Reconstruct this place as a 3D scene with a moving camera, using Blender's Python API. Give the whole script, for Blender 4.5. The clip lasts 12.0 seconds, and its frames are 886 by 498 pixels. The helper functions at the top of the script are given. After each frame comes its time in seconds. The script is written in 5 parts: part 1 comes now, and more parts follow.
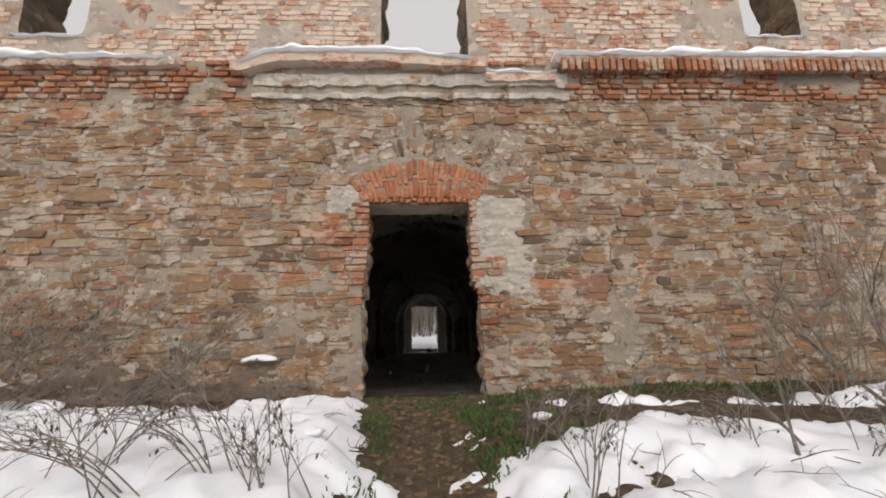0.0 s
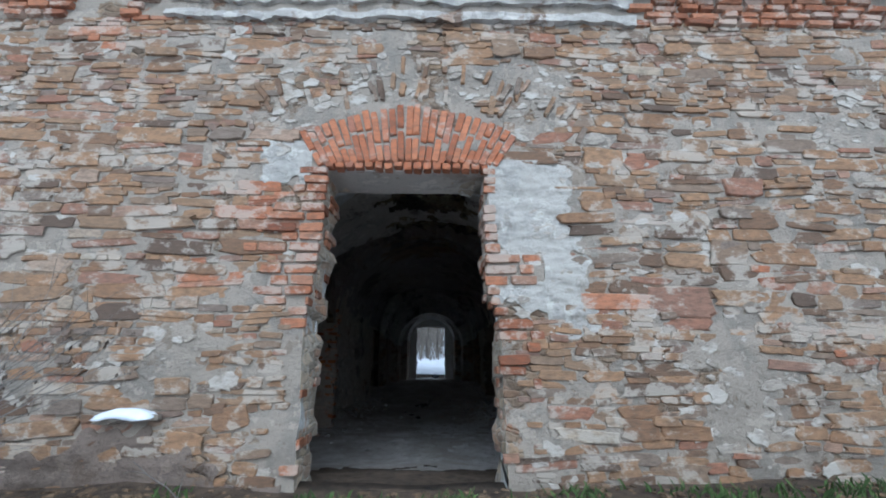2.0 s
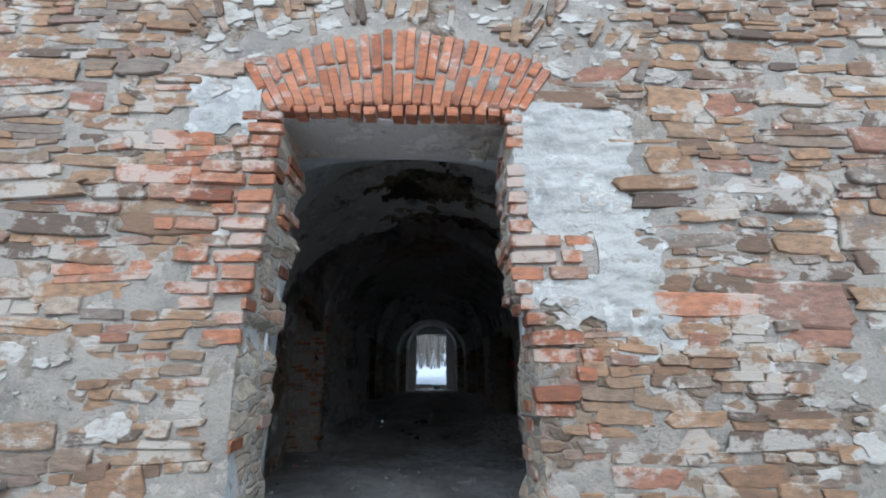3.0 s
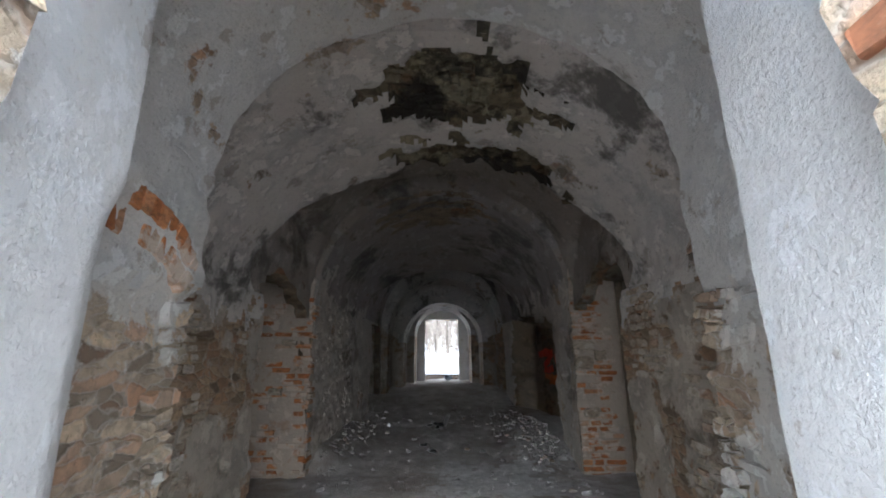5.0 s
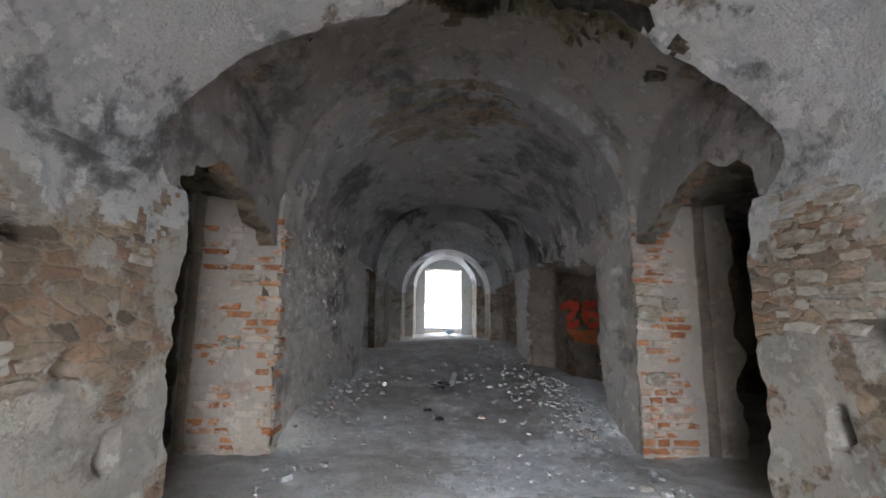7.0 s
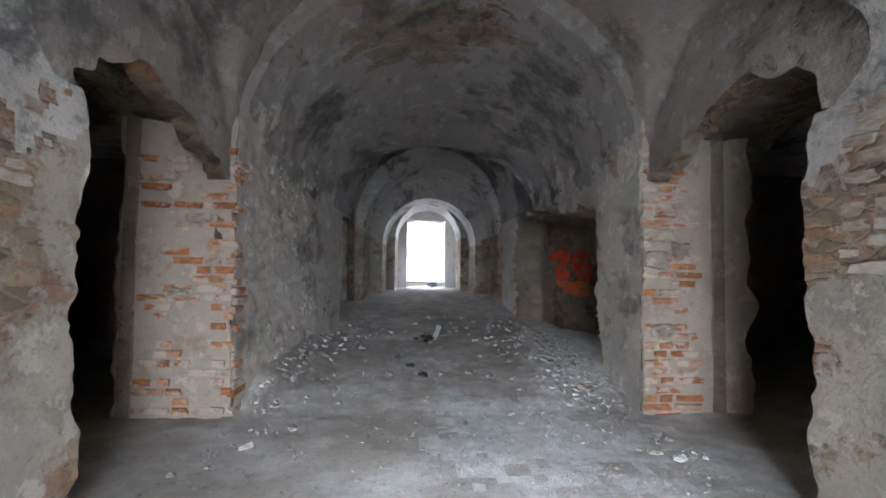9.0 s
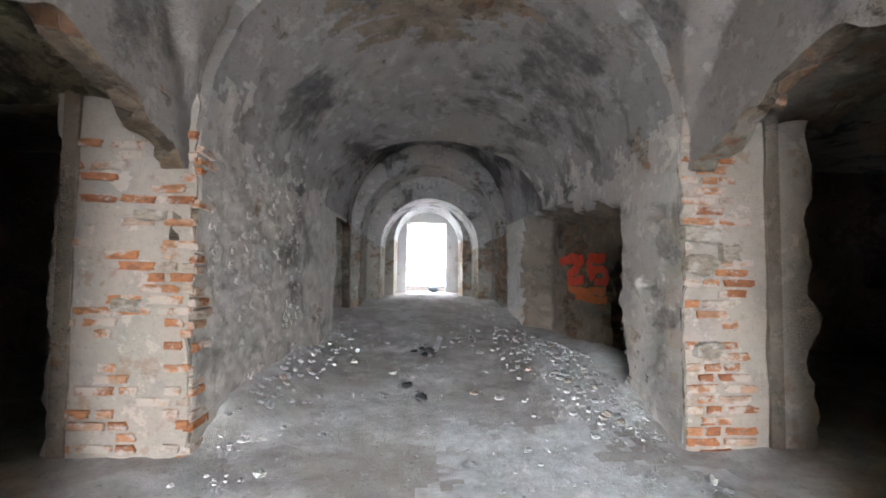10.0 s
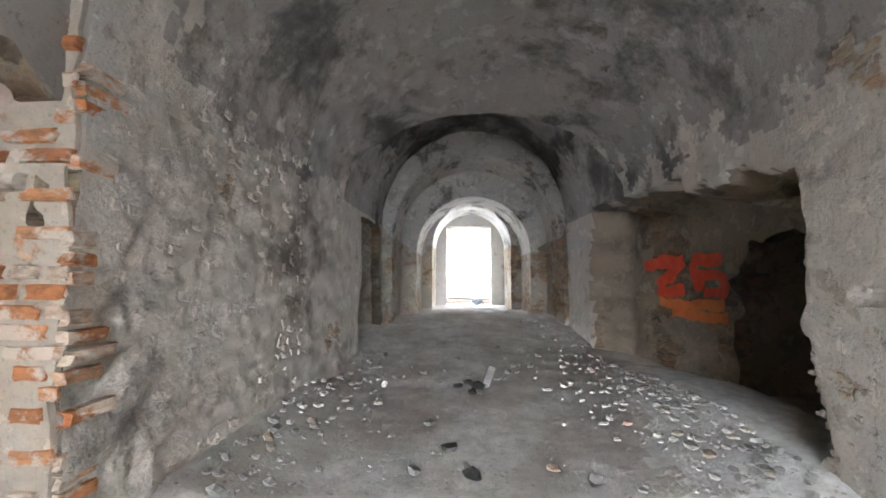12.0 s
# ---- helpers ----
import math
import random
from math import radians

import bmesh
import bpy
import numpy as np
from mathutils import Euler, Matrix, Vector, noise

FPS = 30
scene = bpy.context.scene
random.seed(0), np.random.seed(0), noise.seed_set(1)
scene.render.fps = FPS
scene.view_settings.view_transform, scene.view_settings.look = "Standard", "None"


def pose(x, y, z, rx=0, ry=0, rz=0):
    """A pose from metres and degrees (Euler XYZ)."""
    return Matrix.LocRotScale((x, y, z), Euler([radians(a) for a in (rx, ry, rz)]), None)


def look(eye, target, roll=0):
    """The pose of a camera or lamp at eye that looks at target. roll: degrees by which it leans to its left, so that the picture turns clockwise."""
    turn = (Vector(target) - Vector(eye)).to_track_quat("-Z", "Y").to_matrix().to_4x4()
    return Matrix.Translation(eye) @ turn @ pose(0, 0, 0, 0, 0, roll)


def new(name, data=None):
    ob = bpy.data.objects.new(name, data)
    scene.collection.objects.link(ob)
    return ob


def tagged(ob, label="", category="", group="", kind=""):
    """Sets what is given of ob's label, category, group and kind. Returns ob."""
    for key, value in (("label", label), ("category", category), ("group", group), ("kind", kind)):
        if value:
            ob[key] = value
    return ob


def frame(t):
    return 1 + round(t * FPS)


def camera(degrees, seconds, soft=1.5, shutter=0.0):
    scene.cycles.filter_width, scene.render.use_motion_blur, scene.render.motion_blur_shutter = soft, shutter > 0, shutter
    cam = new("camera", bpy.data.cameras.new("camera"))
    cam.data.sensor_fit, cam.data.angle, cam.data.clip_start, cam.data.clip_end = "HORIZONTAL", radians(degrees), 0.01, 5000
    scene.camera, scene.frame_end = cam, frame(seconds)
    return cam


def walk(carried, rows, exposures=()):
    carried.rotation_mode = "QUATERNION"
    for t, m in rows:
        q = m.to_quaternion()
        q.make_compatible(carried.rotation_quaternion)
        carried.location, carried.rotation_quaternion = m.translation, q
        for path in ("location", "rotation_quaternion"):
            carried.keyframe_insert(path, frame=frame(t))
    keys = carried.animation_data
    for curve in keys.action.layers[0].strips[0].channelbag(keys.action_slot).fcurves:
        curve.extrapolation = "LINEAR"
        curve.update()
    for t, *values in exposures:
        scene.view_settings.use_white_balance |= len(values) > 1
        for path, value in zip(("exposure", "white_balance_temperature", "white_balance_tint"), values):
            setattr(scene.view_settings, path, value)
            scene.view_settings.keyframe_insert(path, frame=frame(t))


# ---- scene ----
cam = camera(94.0, 12.0, soft=1.9)
PATH = [
    (0, (0.36, -4.463, 0.886), (0.456, -2.514, 1.323), -1.5),
    (0.5, (0.401, -4.066, 0.926), (0.482, -2.12, 1.379), -1.2),
    (1, (0.457, -3.636, 1.008), (0.549, -1.692, 1.471), -1.0),
    (1.5, (0.522, -3.187, 1.048), (0.601, -1.248, 1.531), -0.6),
    (2, (0.547, -2.748, 1.075), (0.582, -0.82, 1.604), 0.1),
    (2.5, (0.536, -2.298, 1.14), (0.576, -0.379, 1.703), 0.1),
    (3, (0.544, -1.834, 1.189), (0.575, 0.086, 1.747), 0.1),
    (3.2, (0.499, -1.663, 1.154), (0.535, 0.252, 1.728), 0.1),
    (4.8, (0.34, -0.218, 1.333), (0.318, 1.717, 1.838), -1.7),
    (5, (0.324, -0.051, 1.351), (0.339, 1.889, 1.839), -0.6),
    (5.5, (0.302, 0.359, 1.325), (0.321, 2.315, 1.746), -0.6),
    (6, (0.26, 0.741, 1.327), (0.256, 2.701, 1.726), -0.4),
    (6.5, (0.15, 1.133, 1.273), (0.182, 3.107, 1.59), 1.7),
    (7, (0.143, 1.474, 1.23), (0.171, 3.453, 1.518), 0.7),
    (7.5, (0.143, 1.755, 1.222), (0.177, 3.746, 1.414), 0.2),
    (9.5, (0.13, 2.208, 1.14), (0.261, 4.202, 1.214), 0.9),
    (10, (0.163, 2.579, 1.171), (0.274, 4.574, 1.262), 0.7),
    (10.5, (0.1, 2.963, 1.157), (0.18, 4.959, 1.255), -0.3),
    (11, (0.109, 3.308, 1.142), (0.164, 5.304, 1.248), -0.3),
    (11.5, (0.13, 3.619, 1.14), (0.059, 5.614, 1.265), 0.3),
    (12, (0.124, 3.941, 1.139), (0.042, 5.935, 1.28), 0.1),
]
walk(cam, [(t, look(eye, target, roll)) for t, eye, target, roll in PATH],
     [(0.0, 0.32, 6850, 13), (0.5, 0.42, 6700, 12), (1.0, 0.38, 5250, 5), (1.5, 0.5, 4950, 3), (2.5, 0.92, 4950, 3), (3.2, 1.15, 5000, 3), (4.8, 3.1, 5600, 8), (5.5, 3.95, 5600, 8), (7.5, 4.85, 5350, 7), (9.5, 5.22, 5400, 8), (10.0, 5.8, 5500, 8), (10.5, 5.75, 5650, 8), (11.0, 5.8, 5650, 7), (12.0, 5.95, 5750, 7)])

# ---- light ----
world = bpy.data.worlds.new("overcast")
scene.world = world
world.use_nodes = True
wn = world.node_tree
sky = wn.nodes.new("ShaderNodeTexSky")
sky.sky_type = "NISHITA"
sky.sun_disc = False
sky.sun_elevation, sky.sun_rotation = radians(45), radians(180)
sky.air_density, sky.dust_density = 1.0, 4.0
hsv = wn.nodes.new("ShaderNodeHueSaturation")
hsv.inputs["Saturation"].default_value = 0.12
wn.links.new(sky.outputs[0], hsv.inputs["Color"])
cloud = wn.nodes.new("ShaderNodeMix")
cloud.data_type, cloud.blend_type = "RGBA", "LIGHTEN"
cloud.inputs["Factor"].default_value = 1.0
cloud.inputs["B"].default_value = (3.4, 3.45, 3.55, 1)
wn.links.new(hsv.outputs[0], cloud.inputs["A"])
wn.links.new(cloud.outputs["Result"], wn.nodes["Background"].inputs[0])
wn.nodes["Background"].inputs[1].default_value = 0.15
sun_data = bpy.data.lights.new("sun", "SUN")
sun_data.energy, sun_data.angle, sun_data.color = 0.3, radians(50), (1.0, 0.97, 0.93)
sun = new("sun", sun_data)
sun.matrix_world = look((0.6, -15, 15), (0.3, 0, 0))

# ---- materials ----


def material(name):
    m = bpy.data.materials.new(name)
    m.use_nodes = True
    return m, m.node_tree, m.node_tree.nodes["Principled BSDF"]


def node(nt, kind, **values):
    n = nt.nodes.new(kind)
    for key, value in values.items():
        n.inputs[key].default_value = value
    return n


def coords(nt, scale=(1, 1, 1)):
    g = nt.nodes.new("ShaderNodeNewGeometry")
    mp = nt.nodes.new("ShaderNodeMapping")
    mp.inputs["Scale"].default_value = scale
    nt.links.new(g.outputs["Position"], mp.inputs["Vector"])
    return mp.outputs[0]


def fractal(nt, vec, scale, detail=6, rough=0.6, distort=0.0):
    n = node(nt, "ShaderNodeTexNoise", Scale=scale, Detail=detail, Roughness=rough, Distortion=distort)
    nt.links.new(vec, n.inputs["Vector"])
    return n.outputs["Fac"]


def ramp(nt, fac, stops):
    r = nt.nodes.new("ShaderNodeValToRGB")
    e = r.color_ramp.elements
    while len(e) < len(stops):
        e.new(0.5)
    for el, (p, c) in zip(e, stops):
        el.position = p
        el.color = (c, c, c, 1) if isinstance(c, (int, float)) else (*c, 1)
    nt.links.new(fac, r.inputs[0])
    return r.outputs[0]


def mix(nt, fac, a, b, mode="MIX"):
    n = nt.nodes.new("ShaderNodeMix")
    n.data_type, n.blend_type = "RGBA", mode
    for sock, v in ((n.inputs["Factor"], fac), (n.inputs["A"], a), (n.inputs["B"], b)):
        if hasattr(v, "node"):
            nt.links.new(v, sock)
        elif isinstance(v, tuple):
            sock.default_value = (*v, 1)
        else:
            sock.default_value = v
    return n.outputs["Result"]


def bump(nt, bsdf, height, strength, distance=0.02):
    b = node(nt, "ShaderNodeBump", Strength=strength, Distance=distance)
    nt.links.new(height, b.inputs["Height"])
    nt.links.new(b.outputs[0], bsdf.inputs["Normal"])


def voronoi(nt, vec, scale, feature="F1"):
    n = node(nt, "ShaderNodeTexVoronoi", Scale=scale)
    n.feature = feature
    nt.links.new(vec, n.inputs["Vector"])
    return n


def masonry(name, plaster, rubble, dark, lo=0.42, hi=0.56, soot=(0.5, 0.7), warm=0.0, grey=0.6):
    """Old plaster, fallen off in sharp-edged flakes from bedded rubble stone, with mould, soot and damp."""
    m, nt, b = material(name)
    v = coords(nt)
    flat = coords(nt, (1.0, 1.0, 2.7))
    warp = node(nt, "ShaderNodeTexNoise", Scale=5.0, Detail=4, Roughness=0.6)
    nt.links.new(v, warp.inputs["Vector"])
    bent = mix(nt, 0.2, flat, warp.outputs["Color"])
    cell = voronoi(nt, bent, 7.5)
    gap = voronoi(nt, bent, 7.5, "DISTANCE_TO_EDGE").outputs["Distance"]
    big = fractal(nt, v, 1.3, 10, 0.66, 0.15)
    fine = fractal(nt, v, 14, 8, 0.65)
    grit = fractal(nt, v, 46, 6, 0.7)
    # plaster: two close tones, damp blotches with crisp rims, pale scaled-off flakes
    p = mix(nt, fine, tuple(c * 0.74 for c in plaster), plaster)
    damp = fractal(nt, v, 2.6, 11, 0.7, 0.2)
    p = mix(nt, ramp(nt, damp, [(0.5, 0.0), (0.535, 0.35), (0.6, 0.75)]), p, tuple(c * k * grey for c, k in zip(plaster, (0.97, 1.0, 1.04))))
    p = mix(nt, ramp(nt, fractal(nt, v, 5.2, 9, 0.66), [(0.57, 0.0), (0.585, 0.6)]), p, tuple(min(0.82, c * 1.22) for c in plaster))
    # rubble: each bedded stone its own tone, mortar between
    tone = nt.nodes.new("ShaderNodeSeparateColor")
    nt.links.new(cell.outputs["Color"], tone.inputs[0])
    s = ramp(nt, tone.outputs[0], [(0.0, tuple(c * 0.5 for c in rubble)), (0.35, rubble), (0.6, tuple(min(1, c * k) for c, k in zip(rubble, (1.45, 1.4, 1.3)))),
                                   (0.8, tuple(c * 0.8 for c in rubble)), (1.0, tuple(min(1, c * k) for c, k in zip(rubble, (1.3, 1.0, 0.85))))])
    s = mix(nt, ramp(nt, tone.outputs[1], [(0.8, 0.0), (0.82, warm)]), s, (0.34, 0.125, 0.055))
    s = mix(nt, ramp(nt, fine, [(0.38, 0.55), (0.55, 0.0)]), s, tuple(c * 0.5 for c in rubble))
    s = mix(nt, ramp(nt, gap, [(0.02, 0.5), (0.09, 0.0)]), s, tuple(0.5 * c + 0.35 * d for c, d in zip(plaster, rubble)))
    shed = ramp(nt, big, [(lo, 0.0), (lo + 0.25 * (hi - lo), 1.0)])
    col = mix(nt, shed, s, p)
    col = mix(nt, ramp(nt, fractal(nt, v, 3.6, 10, 0.68), [(0.6, 0.0), (0.615, 0.5)]), col, tuple(c * 0.7 for c in rubble))
    st = fractal(nt, v, 1.1, 12, 0.7, 0.2)
    col = mix(nt, ramp(nt, st, [(soot[0], 0.0), (0.5 * (soot[0] + soot[1]), 0.6), (soot[1], 0.85)]), col, dark)
    col = mix(nt, ramp(nt, grit, [(0.3, 0.6), (0.42, 0.0)]), col, dark)
    nt.links.new(col, b.inputs["Base Color"])
    b.inputs["Roughness"].default_value = 0.95
    b.inputs["Specular IOR Level"].default_value = 0.2
    stones = mix(nt, 0.5, ramp(nt, gap, [(0.0, 0.0), (0.14, 1.0)]), fine)
    height = mix(nt, shed, stones, mix(nt, 0.35, (0.95, 0.95, 0.95), fine))
    bump(nt, b, mix(nt, 0.3, mix(nt, 0.4, height, big), grit), 0.9, 0.06)
    return m


def speckled(name, a, c, scale=9, rough=0.9, bumps=0.4, stretch=(1, 1, 1), vary=0.0):
    m, nt, b = material(name)
    v = coords(nt, stretch)
    f = fractal(nt, v, scale, 8, 0.65)
    col = ramp(nt, f, [(0.3, a), (0.68, c)])
    if vary:
        oi = nt.nodes.new("ShaderNodeObjectInfo")
        ge = nt.nodes.new("ShaderNodeNewGeometry")
        add = nt.nodes.new("ShaderNodeMath")
        add.operation = "ADD"
        nt.links.new(oi.outputs["Random"], add.inputs[0])
        nt.links.new(ge.outputs["Random Per Island"], add.inputs[1])
        fr = nt.nodes.new("ShaderNodeMath")
        fr.operation = "FRACT"
        nt.links.new(add.outputs[0], fr.inputs[0])
        h = node(nt, "ShaderNodeHueSaturation")
        mr = node(nt, "ShaderNodeMapRange")
        mr.inputs["To Min"].default_value, mr.inputs["To Max"].default_value = 1 - vary, 1 + vary
        nt.links.new(fr.outputs[0], mr.inputs["Value"])
        nt.links.new(mr.outputs[0], h.inputs["Value"])
        nt.links.new(col, h.inputs["Color"])
        col = h.outputs[0]
    nt.links.new(col, b.inputs["Base Color"])
    b.inputs["Roughness"].default_value = rough
    b.inputs["Specular IOR Level"].default_value = 0.25
    bump(nt, b, fractal(nt, v, scale * 4, 8, 0.7), bumps)
    return m


M_front = masonry("lime_plaster_over_rubble", (0.3, 0.25, 0.196), (0.185, 0.13, 0.085), (0.105, 0.073, 0.05), 0.42, 0.52, (0.62, 0.8), 0.3)
M_upper = masonry("pink_limewash_remains", (0.4, 0.34, 0.28), (0.3, 0.18, 0.12), (0.17, 0.14, 0.115), 0.42, 0.5, (0.6, 0.75), 0.5)
M_wall = masonry("damp_inner_plaster", (0.44, 0.38, 0.305), (0.29, 0.215, 0.145), (0.075, 0.06, 0.046), 0.47, 0.56, (0.57, 0.7), 0.3)
M_vault = masonry("mouldy_vault_plaster", (0.58, 0.535, 0.48), (0.32, 0.265, 0.205), (0.075, 0.07, 0.062), 0.36, 0.46, (0.54, 0.62))
# brown plaster of the crossing, darkened for the shade of the set-back bay
M_cross = masonry("brown_shaded_plaster", (0.34, 0.295, 0.25), (0.24, 0.185, 0.14), (0.07, 0.06, 0.05), 0.36, 0.46, (0.52, 0.66), 0.2, 0.75)
M_white = masonry("limewashed_reveal", (0.8, 0.79, 0.765), (0.5, 0.42, 0.34), (0.45, 0.43, 0.4), 0.24, 0.32, (0.7, 0.85), 0.3, 0.88)
M_entry = masonry("flaking_limewash", (0.72, 0.7, 0.655), (0.42, 0.33, 0.235), (0.2, 0.18, 0.15), 0.36, 0.44, (0.6, 0.7), 0.3, 0.72)
M_limestone = masonry("limewashed_rubble", (0.74, 0.7, 0.63), (0.52, 0.43, 0.32), (0.16, 0.13, 0.1), 0.53, 0.6, (0.62, 0.74), 0.25, 0.75)
M_bare = masonry("dark_mossy_and_shaded_masonry", (0.3, 0.26, 0.17), (0.15, 0.122, 0.08), (0.018, 0.017, 0.015), 0.52, 0.58, (0.47, 0.54))
M_corridor = masonry("grey_corridor_plaster", (0.56, 0.495, 0.42), (0.38, 0.295, 0.21), (0.13, 0.108, 0.088), 0.37, 0.46, (0.56, 0.7), 0.2, 0.75)
# far vaults: darker copy of the corridor plaster, shade put into the colour
M_dim = masonry("shaded_vault_plaster", (0.355, 0.318, 0.28), (0.21, 0.18, 0.15), (0.05, 0.046, 0.042), 0.36, 0.46, (0.5, 0.66), 0.0, 0.75)
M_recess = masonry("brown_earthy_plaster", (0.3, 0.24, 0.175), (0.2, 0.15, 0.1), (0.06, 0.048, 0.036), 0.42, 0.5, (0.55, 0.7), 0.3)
# deepest copy, painted shade for the second crossing's crown
M_dimtop = masonry("shaded_vault_crown", (0.27, 0.25, 0.23), (0.15, 0.13, 0.11), (0.04, 0.037, 0.034), 0.4, 0.5, (0.45, 0.58))
M_inlow = masonry("bare_brown_rubble", (0.3, 0.26, 0.2), (0.2, 0.15, 0.1), (0.07, 0.055, 0.04), 0.55, 0.65, (0.45, 0.6), 0.4)
M_pier = masonry("reddish_pier_render", (0.52, 0.43, 0.34), (0.48, 0.29, 0.175), (0.16, 0.13, 0.1), 0.36, 0.44, (0.6, 0.74), 0.5, 0.72)
M_brick = speckled("red_brick", (0.26, 0.085, 0.042), (0.44, 0.17, 0.085), 13, 0.9, 0.5, vary=0.35)


def earth(name):
    m, nt, b = material(name)
    v = coords(nt)
    f = fractal(nt, v, 5, 10, 0.7)
    col = ramp(nt, f, [(0.3, (0.34, 0.305, 0.265)), (0.5, (0.5, 0.467, 0.428)), (0.68, (0.64, 0.615, 0.58))])
    col = mix(nt, ramp(nt, fractal(nt, v, 1.1, 8, 0.6, 0.2), [(0.42, 0.6), (0.58, 0.0)]), col, (0.3, 0.25, 0.2))
    col = mix(nt, ramp(nt, fractal(nt, v, 24, 6, 0.75), [(0.6, 0.0), (0.66, 0.6)]), col, (0.56, 0.545, 0.52))
    col = mix(nt, ramp(nt, fractal(nt, v, 31, 6, 0.75), [(0.34, 0.7), (0.42, 0.0)]), col, (0.09, 0.075, 0.06))
    nt.links.new(col, b.inputs["Base Color"])
    b.inputs["Roughness"].default_value = 0.95
    b.inputs["Specular IOR Level"].default_value = 0.2
    bump(nt, b, mix(nt, 0.5, fractal(nt, v, 12, 8, 0.7), fractal(nt, v, 42, 6, 0.75)), 0.8, 0.04)
    return m


M_earth = earth("trodden_earth")
M_dust_lit = speckled("lime_debris_and_lit_dust", (0.4, 0.375, 0.34), (0.72, 0.7, 0.665), 9, 0.95, 0.9)
M_snow = speckled("old_snow", (0.56, 0.58, 0.62), (0.71, 0.72, 0.74), 3, 0.6, 0.25)
M_soil = speckled("wet_soil", (0.022, 0.016, 0.011), (0.1, 0.07, 0.046), 11, 0.95, 0.7)

# ---- shape tools ----
CX = 0.34


def smooth(a, b, v):
    t = min(1.0, max(0.0, (v - a) / (b - a)))
    return t * t * (3 - 2 * t)


def frac(x, y, z, f, octaves=4):
    return noise.fractal(Vector((x * f, y * f, z * f)), 0.9, 2.1, octaves)


def lin(v, pts):
    for (a, fa), (b, fb) in zip(pts, pts[1:]):
        if v <= b:
            return fa + (fb - fa) * max(0.0, (v - a) / (b - a))
    return pts[-1][1]


def mesh_ob(name, verts, faces, mat, label="", kind="structure", category="", parent=None, shade=False):
    me = bpy.data.meshes.new(name)
    me.from_pydata(verts, [], faces)
    me.materials.append(mat)
    if shade:
        me.polygons.foreach_set("use_smooth", [True] * len(me.polygons))
    me.update()
    ob = new(name, me)
    ob.parent = parent
    return tagged(ob, label, category, "", kind)


def grid_ob(name, us, vs, at, mat, keep=None, thick=0.0, flip=False, other=None, pick=None, ease=3, rim_mat=None, **tags):
    """A sheet over us x vs; at(u, v) gives the place, keep(u, v) leaves holes, thick gives it a back."""
    verts = [at(u, v) for v in vs for u in us]
    n = len(us)
    faces, second = [], []
    for j in range(len(vs) - 1):
        for i in range(n - 1):
            if keep and not keep((us[i] + us[i + 1]) / 2, (vs[j] + vs[j + 1]) / 2):
                continue
            f = (j * n + i, j * n + i + 1, (j + 1) * n + i + 1, (j + 1) * n + i)
            faces.append(f[::-1] if flip else f)
            second.append(int(pick(*(sum(verts[k][c] for k in f) / 4 for c in range(3)))) if pick else 0)
    if keep and ease:
        count = {}
        for f in faces:
            for a, b in zip(f, f[1:] + f[:1]):
                e = (min(a, b), max(a, b))
                count[e] = count.get(e, 0) + 1
        near_by = {}
        for (a, b), c in count.items():
            if c == 1:
                near_by.setdefault(a, []).append(b)
                near_by.setdefault(b, []).append(a)
        rim = [k for k in near_by if 0 < k % n < n - 1 and 0 < k // n < len(vs) - 1]
        for _ in range(ease):
            moved = {k: tuple(0.4 * verts[k][c] + 0.6 * sum(verts[q][c] for q in near_by[k]) / len(near_by[k]) for c in range(3)) for k in rim}
            for k, p in moved.items():
                verts[k] = p
    used = sorted({k for f in faces for k in f})
    remap = {k: i for i, k in enumerate(used)}
    ob = mesh_ob(name, [verts[k] for k in used], [[remap[k] for k in f] for f in faces], mat, shade=True, **tags)
    if other:
        for m in other if isinstance(other, tuple) else (other,):
            ob.data.materials.append(m)
        ob.data.polygons.foreach_set("material_index", second)
    if thick:
        if keep:
            ob.data.materials.append(rim_mat or M_inlow)
        mod = ob.modifiers.new("thickness", "SOLIDIFY")
        mod.thickness, mod.offset, mod.use_even_offset = thick, -1.0, False
        mod.material_offset_rim = len(ob.data.materials) - 1 if keep else 0
        split = ob.modifiers.new("sharp", "EDGE_SPLIT")
        split.split_angle = radians(70)
    return ob


def steps(a, b, d):
    n = max(2, int(round((b - a) / d)) + 1)
    return [a + (b - a) * i / (n - 1) for i in range(n)]


# ---- floor heights ----
def floor_z(y):
    return lin(y, [(-0.2, 0.34), (0.7, 0.27), (1.6, 0.06), (2.4, -0.02), (3.8, 0.02), (5.5, -0.09), (7.0, -0.04), (8.4, 0.0), (9.7, 0.14), (12.0, 0.42), (16.0, 0.43)])


def ground_z(x, y):
    if y > 15.2:
        return 0.43 + 0.10 * min(20, y - 15.2) + 0.06 * frac(x, y, 3, 0.5)
    base = lin(y, [(-60, -0.7), (-5.5, -0.42), (-3.0, -0.12), (-0.7, 0.27), (0.3, 0.33)])
    path = math.exp(-((x - 0.36) / 0.55) ** 2)
    base += (0.2 - 0.14 * smooth(-2.4, 0.0, y)) * (1 - path) * smooth(-7, -3, y)
    return base + 0.05 * frac(x, y, 0, 1.3) * (1 - 0.6 * path)


# ---- front wall ----
def door_left(z):
    return lin(z, [(0.2, -0.28), (0.9, -0.30), (1.4, -0.32), (1.9, -0.26), (2.5, -0.245)]) + 0.012 * frac(0, 3, z, 6)


def door_right(z):
    return lin(z, [(0.2, 0.985), (1.35, 0.985), (1.5, 0.93), (1.62, 0.905), (2.5, 0.915)]) + 0.012 * frac(5, 3, z, 6)


